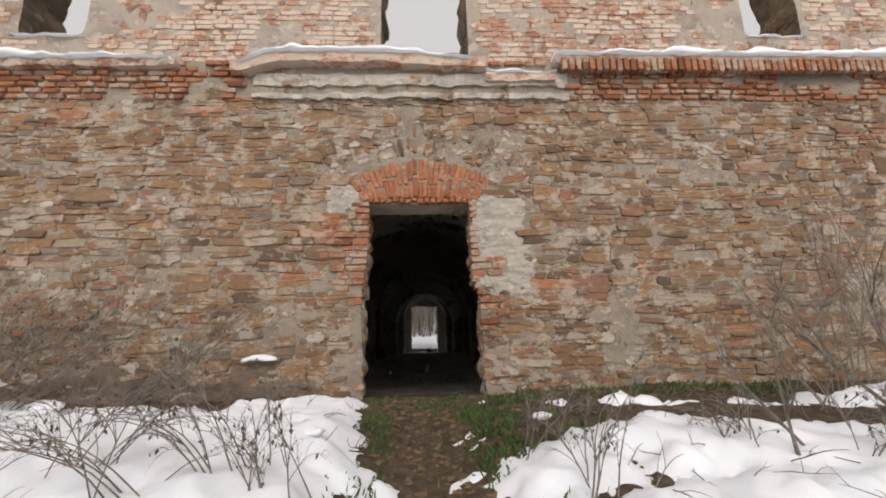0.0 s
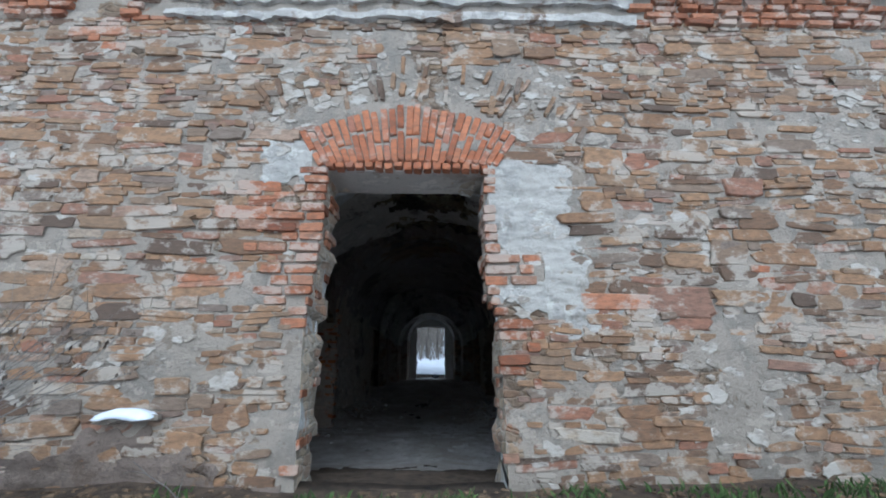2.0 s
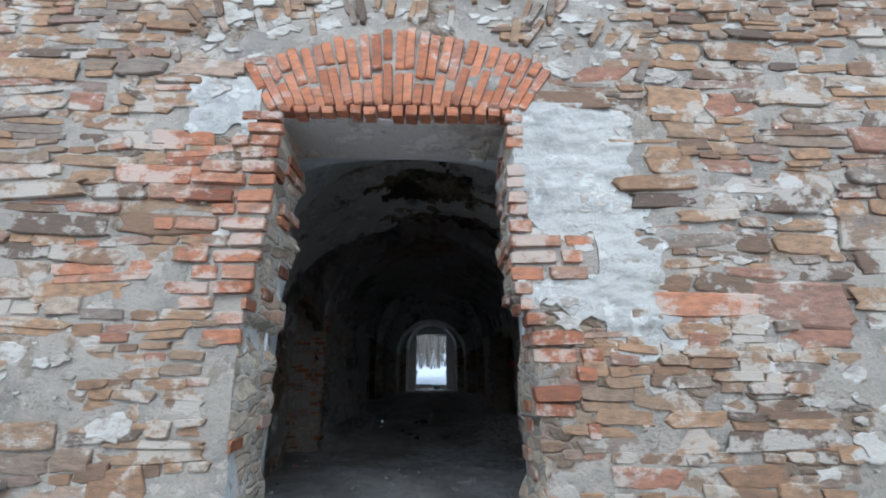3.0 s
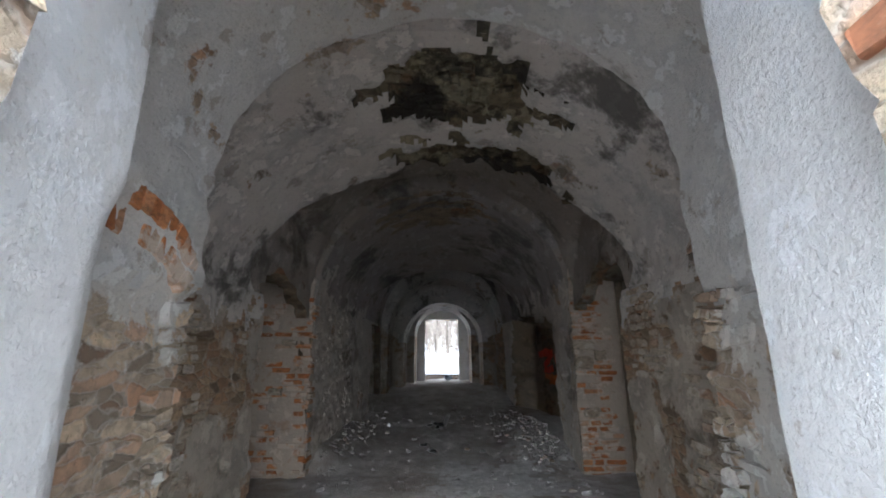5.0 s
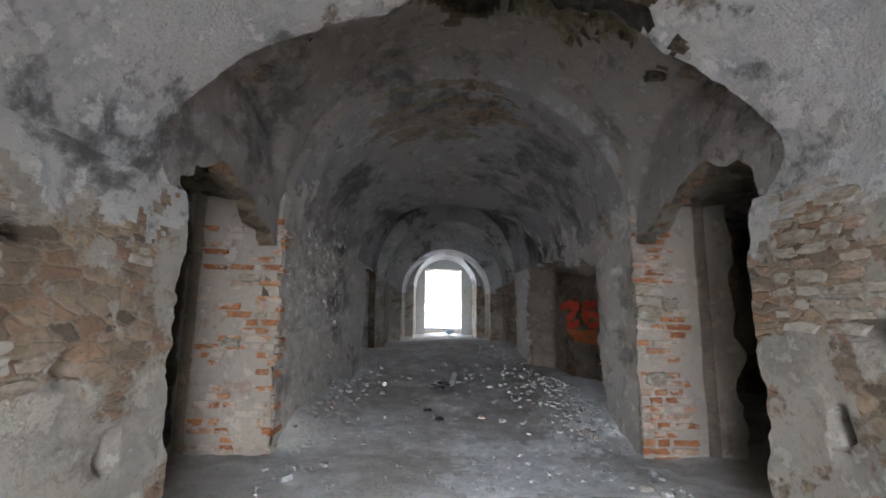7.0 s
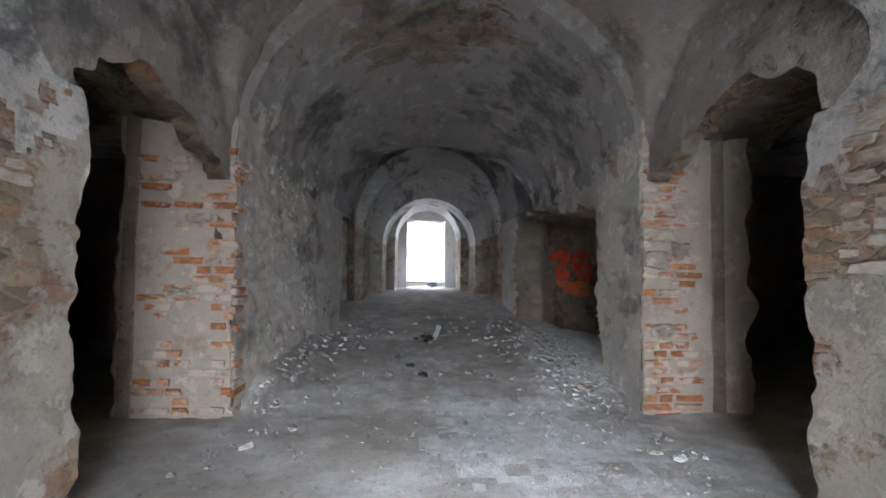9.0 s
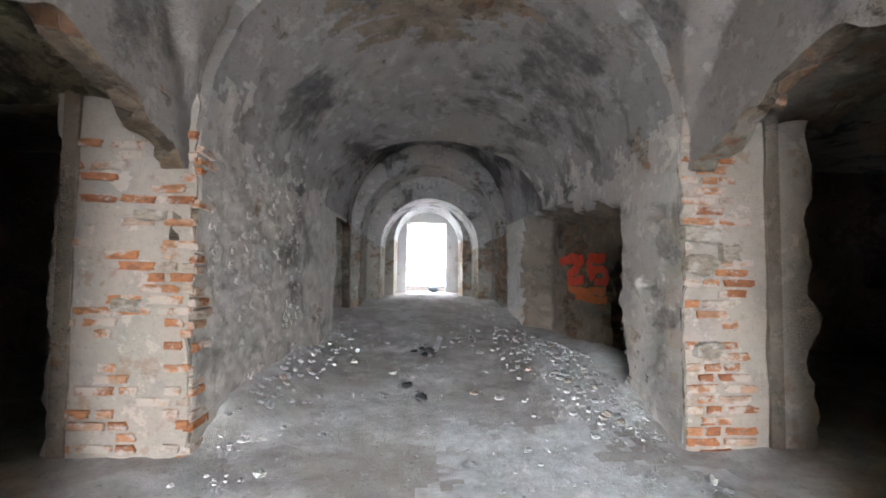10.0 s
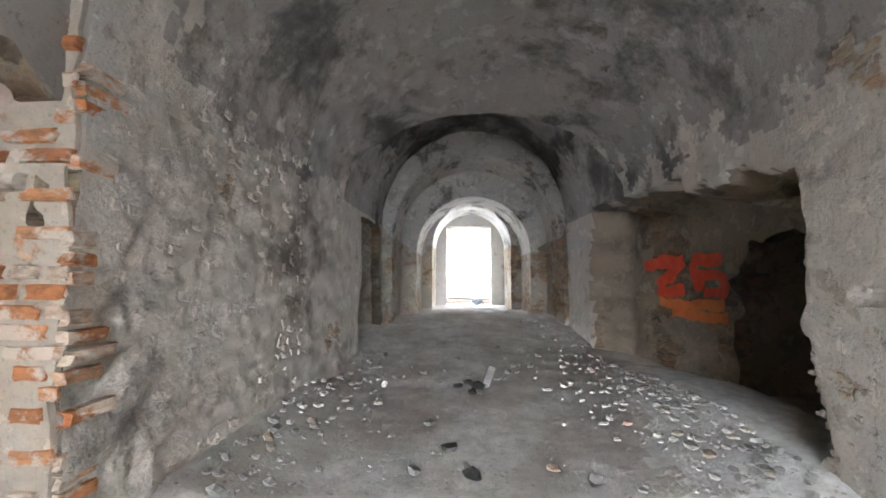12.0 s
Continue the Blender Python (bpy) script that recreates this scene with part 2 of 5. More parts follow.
# the two columns of the wall's sheet that become the door's edges
WALL_X = steps(-9.5, 10.5, 0.055)
DOOR_L = min(WALL_X, key=lambda x: abs(x + 0.28))
DOOR_R = min(WALL_X, key=lambda x: abs(x - 0.95))


def in_door(x, z):
    return DOOR_L < x < DOOR_R and z < 2.46 + 0.05 * (1 - ((x - CX) / 0.6) ** 2)


def front_y(x, z):
    return 0.035 * frac(x, 0, z * 1.6, 0.9) + 0.016 * frac(x, 5, z * 2.4, 5)


def front_at(x, z):
    top = 2.46 + 0.05 * (1 - ((x - CX) / 0.6) ** 2)
    low = 1 - smooth(2.46, 2.6, z)
    x += low * (door_left(z) - DOOR_L) * max(0.0, 1 - abs(x - DOOR_L) / 0.4) + low * (door_right(z) - DOOR_R) * max(0.0, 1 - abs(x - DOOR_R) / 0.4)
    if door_left(z) - 0.01 < x < door_right(z) + 0.01 and abs(z - top) < 0.026:
        z = top
    return (x, front_y(x, z), z)


front = grid_ob("wall_front", WALL_X, steps(-0.5, 4.24, 0.05),
                front_at, M_front, lambda x, z: not in_door(x, z), 0.44, ease=0, rim_mat=M_limestone,
                label="weathered rubble-stone fortress wall with patches of lime plaster")


def in_window(x, z):
    return (-0.14 < x < 0.99 and z > 4.12) or (-4.62 < x < -3.85 and 4.72 < z < 6.4) or (4.75 < x < 5.55 and 4.8 < z < 6.5)


upper = grid_ob("wall_upper", steps(-9.5, 10.5, 0.08), steps(4.1, 7.6, 0.07),
                lambda x, z: (x, 0.16 + front_y(x, z), z), M_upper, lambda x, z: not in_window(x, z), 0.6, ease=1,
                label="roofless upper storey wall of worn red brick with empty windows")

# ---- the passage behind the door: walls, vaults ----
# each: y, left wall, right wall, spring and crown heights, ledge at the spring
SECTIONS = [
    (0.36, -0.325, 1.0, 2.52, 2.69, 0), (0.95, -0.49, 1.1, 2.52, 2.69, 0),
    (0.95, -0.88, 1.58, 2.3, 3.26, 0), (2.1, -0.92, 1.68, 2.32, 3.36, 0),
    (2.1, -1.38, 2.04, 1.92, 3.3, 0.04), (3.95, -1.38, 2.04, 1.92, 3.2, 0.06),
    (3.95, -1.42, 2.1, 1.95, 3.86, 0), (5.45, -1.42, 2.1, 1.95, 3.86, 0),
    (5.45, -1.36, 2.04, 1.95, 3.6, 0), (7.9, -1.25, 2.02, 2.0, 3.3, 0), (8.7, -1.25, 1.98, 2.05, 3.08, 0),
    (8.7, -1.27, 2.0, 2.08, 3.8, 0), (11.3, -1.27, 2.0, 2.08, 3.8, 0),
    (11.3, -1.10, 1.92, 1.85, 3.36, 0), (12.3, -1.08, 1.86, 1.85, 3.32, 0),
    (12.3, -0.76, 1.54, 1.66, 2.80, 0), (13.55, -0.76, 1.54, 1.66, 2.80, 0),
    (13.55, -0.52, 1.30, 1.9, 2.84, 0), (15.05, -0.52, 1.30, 1.9, 2.84, 0)]
SPANS = ["lintel", "step_a", "entry", "step_b", "passage", "step_c", "crossing", "step_f", "corridor", "corridor_far", "step_d", "second_crossing", "step_e", "end",
         "ring_face", "outer_ring", "inner_face", "inner_ring"]
ZB = -0.5


def left_hole(y, z):
    w = 0.07 * frac(1, y, z, 2.5) + 0.06 * frac(1, y, z, 8)
    if 3.95 < y < 5.47 and z < lin(y, [(3.95, 2.05), (4.45, 2.25), (4.9, 2.15), (5.42, 1.85)]) + w:
        return True
    return 9.74 + 0.5 * w < y < 11.2 and z < 2.03 + 0.5 * w


def right_hole(y, z):
    w = 0.09 * frac(7, y, z, 2.2) + 0.06 * frac(7, y, z, 8)
    if 3.95 < y < 5.47 and z < lin(y, [(3.95, 2.15), (4.55, 2.3), (5.38, 1.9)]) + w:
        return True
    return 6.36 + 0.8 * w < y < 8.05 + 1.2 * w and z < lin(y, [(6.36, 1.1), (6.8, 1.42), (7.4, 1.5), (7.8, 1.4), (8.1, 1.05)]) + 1.2 * w


def recess(y, z):
    w = 0.16 * frac(3, y, z, 1.7)
    deep = 0.47 + 0.27 * min(1.2, max(0.0, 9.4 - y)) / 1.2
    return deep * smooth(6.28 + w, 6.42 + w, y) * (1 - smooth(9.65 + w, 10.0 + w, y)) * (1 - smooth(1.75 + 1.5 * w, 1.95 + 1.5 * w, z + 0.16 * (7.5 - y)))


def rough(x, y, z):
    q = 0.18 if y < 0.96 else (0.15 if y > 12.2 else 1.0)
    more = 0.034 * smooth(5.5, 5.7, y) * (1 - smooth(6.6, 7.6, y)) * (x < 0) * (1 - smooth(2.2, 2.75, z))
    ridge = 0.45 - 1.4 * abs(frac(x + 4, y * 1.4, z * 0.8, 10, 6)) if more else 0
    return q * (0.04 * frac(x, y, z, 1.1) + 0.022 * frac(x + 9, y, z * 1.4, 4.2)) + more * ridge


def fallen(x, y):
    """How far the plaster has come off the crown of the passage vault."""
    w = 0.42 * frac(x, y, 2, 1.6) + 0.34 * frac(x, y, 8, 5.5, 6)
    a = 1 - math.hypot((x - 0.48) / 0.85, (y - 2.64) / 0.56) + w
    b = 1.1 - math.hypot((x - 0.6) / 0.95, (y - 3.78) / 0.5) + w
    c = 0.85 - math.hypot((x - 0.65) / 1.15, (y - 4.45) / 0.5) + 1.5 * w
    return max(a, b, c)


def bare(x, y, z):
    return z > 2.55 and fallen(x, y) > 0.2


def upper_part(x, y, z):
    return z > 1.72 + 0.3 * frac(x, y, z, 1.5) + 0.15 * frac(x, y, z, 6)


def corridor_coat(x, y, z):
    if z < 2.3 + 0.5 * frac(x, y, z, 1.2) + 0.3 * frac(x, y, z, 5, 6):
        return 1
    return 2 if 0.75 - math.hypot((x - 0.25) / 1.2, (y - 6.1) / 0.7) + 0.9 * frac(x * 0.6, y * 1.6, 2, 3.0, 6) > 0.2 else 0


def lower_part(x, y, z):
    return z < (1.62 if x > 0 else 1.68) + 0.12 * frac(x, y, z, 1.7) + 0.08 * frac(x, y, z, 6)


POCKETS = {"left": ((2.64, 0.85, 0.08, 0.06), (3.27, 0.98, 0.05, 0.07), (2.95, 1.5, 0.12, 0.035), (2.5, 0.42, 0.12, 0.06), (3.55, 0.55, 0.05, 0.09), (1.93, 1.13, 0.05, 0.05)),
           "right": ((3.29, 1.15, 0.11, 0.05), (2.72, 1.22, 0.13, 0.05), (3.5, 0.7, 0.05, 0.09), (2.5, 0.62, 0.07, 0.06), (5.9, 1.05, 0.12, 0.04), (5.75, 1.62, 0.1, 0.06))}


def pocket(side, y, z):
    """Depth of the holes left by old scaffold beams."""
    d = 0
    for py, pz, ry, rz in POCKETS[side]:
        r = math.hypot((y - py) / ry, (z - pz) / rz) + 0.25 * frac(y, py, z, 9)
        d = max(d, 0.15 * (1 - smooth(0.75, 1.15, r)))
    return d


def section_point(k, side, s):
    y, xl, xr, sp, cr, ledge = k
    if side == "left":
        z = ZB + s * (sp - ZB)
        x = xl + rough(xl, y, z) - pocket("left", y, z)
        if 0.95 <= y <= 2.1 and xl > -1:
            x -= 0.09 * (1 - smooth(1.6, 1.72, z + 0.06 * frac(1, y, z, 5)))
        if 1.7 < y <= 2.1:
            x += smooth(1.7, 2.1, y) * 0.05 * frac(4, y, z, 4.5)
    elif side == "right":
        z = sp + s * (ZB - sp)
        x = xr + recess(y, z) - rough(xr, y, z) + pocket("right", y, z)
    else:
        a = math.pi * (1 - s)
        skew = (0.33 if a > math.pi / 2 else 0.42) * (1 - math.sin(a)) ** 1.1 * smooth(-0.08, 0.3, math.sin(a))
        y -= skew * (smooth(3.0, 3.95, y) if y <= 3.95 else 1 - smooth(3.95, 4.6, y)) if 2.9 < y < 4.7 else 0
        hw, c = (xr - xl) / 2 + ledge, (xl + xr) / 2
        e = 1 - rough(c + hw * math.cos(a), y, sp + math.sin(a)) / hw
        x, z = c + hw * math.cos(a) * e, sp + (cr - sp) * math.sin(a) * e
        if ledge and (a > 3.1415 or a < 0.0001):
            z = sp
        elif a > 3.1415:
            x = xl + rough(xl, y, z)
        elif a < 0.0001:
            x = xr + recess(y, z) - rough(xr, y, z)
        if z > 2.5 and 2.3 < y < 4.8:
            z += 0.09 * smooth(0.1, 0.45, fallen(x, y)) * (1 + frac(x, y, 3, 6))
        if 3.5 < y < 5.45 and not ledge:
            t = (y - 4.5) / 0.96
            if abs(t) < 1:
                top = sp + 1.1 * math.sqrt(1 - t * t)
                e = 1 - smooth(top - 0.1, top + 0.06, z)
                x += e * (((xl + rough(xl, y, z)) if a > math.pi / 2 else (xr - rough(xr, y, z))) - x)
    if ledge:
        y += smooth(3.4, 3.95, y) * (0.05 * frac(x, 9, z, 2.6) + 0.03 * frac(x, 9, z, 8) * (z < 2.3) - 0.01)
    return (x, y, z)


for i, (ka, kb) in enumerate(zip(SECTIONS, SECTIONS[1:])):
    length = kb[0] - ka[0]
    fine = SPANS[i] in ("passage", "crossing", "corridor", "corridor_far")
    rows = [ka] + ([tuple(p + (q - p) * t for p, q in zip(ka, kb)) for t in steps(0, 1, (0.035 if fine else 0.06) / length)[1:-1]] if length > 0.1 else []) + [kb]
    ys = list(range(len(rows)))
    span = SPANS[i]
    for side, num in (("left", 80 if fine else 45), ("vault", 140 if fine else 90), ("right", 80 if fine else 45)):
        hole = {"left": left_hole, "right": right_hole}.get(side)
        if span == "crossing" and side == "vault":
            hole = True
        smax = [j / num for j in range(num + 1)]

        def solid(j, s, rows=rows, side=side, hole=hole):
            if not hole:
                return True
            p = section_point(rows[min(len(rows) - 1, int(j + 0.5))], side, s)
            if hole is True:
                return not (left_hole if p[0] < CX else right_hole)(p[1], p[2])
            return not hole(p[1], p[2])
        if i < 2:
            mat = M_white
        elif i == 2:
            mat = M_entry
        elif span in ("step_c", "crossing", "step_f"):
            mat = M_cross
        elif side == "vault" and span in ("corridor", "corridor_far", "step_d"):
            mat = M_dim
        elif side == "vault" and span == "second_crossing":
            mat = M_dim
        elif span in ("corridor", "corridor_far", "step_d", "second_crossing"):
            mat = M_corridor
        else:
            mat = M_vault if side == "vault" else M_wall
        if side == "vault" and span in ("corridor", "corridor_far"):
            other, pick = (M_corridor, M_recess), corridor_coat
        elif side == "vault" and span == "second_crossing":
            # shade painted at the top only; the flanks keep the lighter coat
            other, pick = M_dimtop, lambda x, y, z: z > 3.05 + 0.4 * frac(x, y, z, 1.3) + 0.2 * frac(x, y, z, 5, 6)
        elif side == "vault":
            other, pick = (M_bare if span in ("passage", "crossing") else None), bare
        elif i == 2:
            other, pick = M_limestone, lower_part
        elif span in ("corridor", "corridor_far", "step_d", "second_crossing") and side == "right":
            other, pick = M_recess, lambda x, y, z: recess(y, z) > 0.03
        else:
            other, pick = (M_vault if 3 <= i <= 4 else None), upper_part
        name = f"ceiling_{span}" if side == "vault" else f"wall_{side}_{span}"
        what = "dark-mottled plastered vault with fallen patches" if side == "vault" else "crumbling plastered masonry wall of the vaulted passage"
        open_side = hole and span in ("crossing", "corridor", "corridor_far", "second_crossing")
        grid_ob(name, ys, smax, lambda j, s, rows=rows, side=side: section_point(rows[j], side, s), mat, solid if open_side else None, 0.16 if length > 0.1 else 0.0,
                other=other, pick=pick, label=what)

# ---- exit wall ----
def in_exit(x, z):
    return -0.22 < x < 0.995 and z < 2.51


grid_ob("wall_exit", steps(-1.6, 2.4, 0.08), steps(-0.5, 4.2, 0.08), lambda x, z: (x, 15.05 + 0.01 * frac(x, 2, z, 3), z), M_white,
        lambda x, z: not in_exit(x, z), 0.5, ease=0, label="pale plastered end wall round the far doorway")

# ---- side passages ----
for sx, x0, x1 in ((-1, -1.36, -2.25), (1, 2.04, 3.0)):
    nm = "left" if sx < 0 else "right"
    xs = steps(min(x0, x1), max(x0, x1), 0.08)
    zs = steps(-0.5, 2.5, 0.08)
    grid_ob(f"wall_side_{nm}_far", xs, zs, lambda x, z, x0=x0, x1=x1: (x + (0.1 * frac(3, x, z, 3) if abs(x - x1) < 0.1 else 0.045 * frac(6, 1, z, 5, 6) if abs(x - x0) < 0.02 else 0), 5.425 - 0.02 * frac(x, 5, z, 2), z), M_pier, None, 0.2, label="brick and plaster pier of the crossing")
    xa, xb = (-2.7, -1.56) if sx < 0 else (2.24, 3.25)
    # left underside gets the darkest masonry: shade under the opening, put into colour
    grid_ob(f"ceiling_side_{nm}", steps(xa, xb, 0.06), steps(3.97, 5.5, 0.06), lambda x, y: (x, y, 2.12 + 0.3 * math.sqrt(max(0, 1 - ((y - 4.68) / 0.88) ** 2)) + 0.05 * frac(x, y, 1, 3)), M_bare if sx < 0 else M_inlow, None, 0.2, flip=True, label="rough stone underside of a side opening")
    xa, xb = (-6.5, -2.2) if sx < 0 else (2.75, 7.3)
    xe, xi = (xa, xb) if sx < 0 else (xb, xa)
    rs = steps(-0.5, 2.7, 0.15)
    # room walls take the dark recess plaster, so the gloom is partly painted
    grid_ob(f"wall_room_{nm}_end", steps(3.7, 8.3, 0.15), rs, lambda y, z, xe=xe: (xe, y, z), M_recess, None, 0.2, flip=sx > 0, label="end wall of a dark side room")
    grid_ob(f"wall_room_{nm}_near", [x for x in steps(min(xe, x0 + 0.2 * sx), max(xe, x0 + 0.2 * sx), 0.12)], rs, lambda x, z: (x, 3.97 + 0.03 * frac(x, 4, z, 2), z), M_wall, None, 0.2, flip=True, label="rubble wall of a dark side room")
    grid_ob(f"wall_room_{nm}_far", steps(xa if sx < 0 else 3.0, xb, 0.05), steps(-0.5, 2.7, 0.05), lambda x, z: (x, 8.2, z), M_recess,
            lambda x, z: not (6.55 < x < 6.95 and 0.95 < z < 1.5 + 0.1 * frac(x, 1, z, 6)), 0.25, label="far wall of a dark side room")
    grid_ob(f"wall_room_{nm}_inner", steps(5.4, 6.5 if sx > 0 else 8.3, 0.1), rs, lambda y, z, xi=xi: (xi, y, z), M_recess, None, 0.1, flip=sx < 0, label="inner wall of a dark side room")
    grid_ob(f"ceiling_room_{nm}", steps(xa, xb, 0.2), steps(3.7, 8.4, 0.2), lambda x, y: (x, y, 2.62), M_vault, None, 0.2, flip=True, label="low ceiling of a dark side room")
for nm, xa, xb, ya, yb, zt in (("cell", -3.4, -1.36, 9.6, 11.3, 2.3),):
    zs = steps(-0.5, zt, 0.1)
    grid_ob(f"wall_{nm}_end", steps(ya, yb, 0.1), zs, lambda y, z, xa=xa: (xa, y, z), M_wall, None, 0.2, label="rough end wall of a dark side room")
    grid_ob(f"wall_{nm}_far", steps(xa, xb, 0.1), zs, lambda x, z, yb=yb: (x, yb - 0.06, z), M_wall, None, 0.2, label="rough wall of a dark side room")
    grid_ob(f"wall_{nm}_near", steps(xa, xb, 0.1), zs, lambda x, z, ya=ya: (x, ya, z), M_wall, None, 0.2, flip=True, label="rough wall of a dark side room")
    grid_ob(f"ceiling_{nm}", steps(xa, xb, 0.1), steps(ya, yb, 0.1), lambda x, y, zt=zt: (x, y, zt), M_vault, None, 0.2, flip=True, label="rough ceiling of a dark side room")

# ---- floor and ground ----
def floor_at(x, y):
    heap = 0.24 * math.exp(-(min(0.0, x - 1.95) / 0.5) ** 2) * (1 - smooth(2.5, 3.1, x)) * smooth(5.3, 6.6, y) * (1 - smooth(7.5, 9.5, y))
    heap += 0.22 * math.exp(-((x + 1.3) / 0.35) ** 2) * smooth(5.4, 6.0, y) * (1 - smooth(7.5, 9.0, y))
    return floor_z(y) + heap + 0.03 * frac(x, y, 0, 1.6) + 0.012 * frac(x, y, 4, 7)


def floor_coat(x, y, z):
    # soil at the door; further in its dark colour stands in for dimness
    if y < 1.9 + 0.5 * frac(x, y, 1, 2):
        return 1
    # door light pooling on the lime-dusted crossing floor, painted as paler ground
    lit_pool = 1 - math.hypot((x - 1.0) / 1.05, (y - 4.9) / 1.7) + 0.5 * frac(x, y, 6, 1.5) + 0.35 * frac(x, y, 7, 6, 6) > 0.35
    return 2 if lit_pool or x > 0.6 and z - floor_z(y) > 0.09 + 0.06 * frac(x, y, 5, 2.5, 6) else 0


grid_ob("floor", steps(-6.5, 7.3, 0.07), steps(0.04, 15.6, 0.07), lambda x, y: (x, y, floor_at(x, y)), M_earth, None, 0.3, other=(M_soil, M_dust_lit), pick=floor_coat, label="trodden grey earth floor strewn with lime rubble")
def spread(v):
    return v if abs(v) < 9 else math.copysign(9 + (abs(v) - 9) ** 1.9, v)


gx = [spread(v) for v in steps(-40, 40, 0.16)]
gy = [spread(v) for v in steps(-40, 40, 0.16)]
def ground_at(x, y):
    if 0.3 < y < 15.3 and -9.5 < x < 10.5:
        return (x, y, -0.75)
    return (x, y, ground_z(x, y))


grid_ob("ground", gx, gy, ground_at, M_soil, None, 0.0, label="wet brown soil with a trodden path")
# top of the vaults, open to the sky
grid_ob("ceiling_top", steps(-9.5, 10.5, 0.5), steps(0.6, 15.6, 0.5), lambda x, y: (x, y, 4.35), M_earth, None, 0.2, label="earth-covered top of the vaults under the open sky")
for nm, x in (("west", -9.5), ("east", 10.5)):
    grid_ob(f"wall_{nm}", steps(0.3, 15.6, 0.3), steps(-0.7, 4.4, 0.3), lambda y, z, x=x: (x, y, z), M_front, None, 0.5, flip=x > 0, label="blank side wall of rubble stone")
grid_ob("wall_back", steps(-9.5, 10.5, 0.1), steps(-0.7, 4.4, 0.1), lambda x, z: (x, 15.6, z), M_front, lambda x, z: not (-0.4 < x < 1.18 and z < 2.6), 0.4, flip=True, label="rear wall of rubble stone")

# ---- tools for pieces ----
rng = random.Random(7)


def part(name, bm, mat, parent=None, label="", kind=""):
    me = bpy.data.meshes.new(name)
    bm.to_mesh(me)
    bm.free()
    me.materials.append(mat)
    ob = new(name, me)
    ob.parent = parent
    return tagged(ob, label, "", "", kind)


def chip(square, jitter, mat, name):
    """One unit piece in the xz plane, front towards -y: an uneven outline, a bulging face, skirts going back into the wall."""
    ring = []
    n = 12
    for k in range(n):
        a = 2 * math.pi * (k + rng.uniform(-0.25, 0.25)) / n
        r = 0.5 * (1 - jitter * rng.random() ** 1.5)
        ring.append(tuple(r * math.copysign(abs(q) ** (0.15 + square), q) for q in (math.cos(a), math.sin(a))))
    verts = [(x, 0.6, z) for x, z in ring]
    verts += [(x * 0.985, -0.3 - rng.uniform(0, 0.3), z * 0.97) for x, z in ring]
    verts += [(x * 0.93, -0.75 - rng.uniform(0, 0.35), z * 0.86) for x, z in ring]
    faces = []
    for k in (0, n):
        faces += [(k + i, k + n + i, k + n + (i + 1) % n, k + (i + 1) % n) for i in range(n)]
    faces.append(tuple(2 * n + n - 1 - i for i in range(n)))
    me = bpy.data.meshes.new(name)
    me.from_pydata(verts, [], [f[::-1] for f in faces])
    me.materials.append(mat)
    me.update()
    return me


def piece(name, me, m, parent, label=""):
    ob = new(name, me)
    ob.parent = parent
    ob.matrix_basis = m
    return tagged(ob, label)


def joined(name, items, mat, parent, label, kind="stuff"):
    """Many pieces in one mesh; items are (mesh, matrix)."""
    verts, faces = [], []
    cache = {}
    for me, m in items:
        if me.name not in cache:
            cache[me.name] = (np.array([(*v.co, 1) for v in me.vertices]), [tuple(p.vertices) for p in me.polygons])
        co, fs = cache[me.name]
        base = len(verts)
        verts += (co @ np.array(m).T)[:, :3].tolist()
        faces += [tuple(base + k for k in f) for f in fs]
    return mesh_ob(name, verts, faces, mat, label, kind, "", parent)


def stone_material(name, stops, lime_colour=(0.325, 0.27, 0.215), lime_from=0.51, lime_most=0.62):
    m, nt, b = material(name)
    oi = nt.nodes.new("ShaderNodeObjectInfo")
    ge = nt.nodes.new("ShaderNodeNewGeometry")
    add = nt.nodes.new("ShaderNodeMath")
    add.operation = "ADD"
    nt.links.new(oi.outputs["Random"], add.inputs[0])
    nt.links.new(ge.outputs["Random Per Island"], add.inputs[1])
    fr = nt.nodes.new("ShaderNodeMath")
    fr.operation = "FRACT"
    nt.links.new(add.outputs[0], fr.inputs[0])
    col = ramp(nt, fr.outputs[0], stops)
    v = coords(nt, (1, 1, 2.5))
    f = fractal(nt, v, 16, 8, 0.7)
    col = mix(nt, ramp(nt, f, [(0.35, 0.6), (0.58, 0.0)]), col, (0.075, 0.056, 0.04))
    lime = fractal(nt, coords(nt, (1, 1, 1.5)), 2.8, 12, 0.72, 0.2)
    col = mix(nt, ramp(nt, lime, [(lime_from, 0.0), (lime_from + 0.05, lime_most)]), col, lime_colour)
    nt.links.new(col, b.inputs["Base Color"])
    b.inputs["Roughness"].default_value = 0.93
    b.inputs["Specular IOR Level"].default_value = 0.2
    bump(nt, b, fractal(nt, v, 40, 8, 0.7), 0.6, 0.015)
    return m


M_stone = stone_material("brown_rubble_stone", [(0.0, (0.1, 0.068, 0.048)), (0.2, (0.21, 0.118, 0.064)), (0.42, (0.28, 0.162, 0.086)),
                                                (0.62, (0.22, 0.14, 0.083)), (0.8, (0.175, 0.135, 0.104)), (0.93, (0.25, 0.115, 0.068)), (1.0, (0.33, 0.265, 0.19))],
                         (0.37, 0.318, 0.255), 0.515, 0.72)
M_redwall = stone_material("worn_red_brick", [(0.0, (0.17, 0.062, 0.032)), (0.4, (0.29, 0.11, 0.052)), (0.75, (0.35, 0.15, 0.078)), (1.0, (0.25, 0.15, 0.1))], (0.38, 0.3, 0.235), 0.5, 0.72)
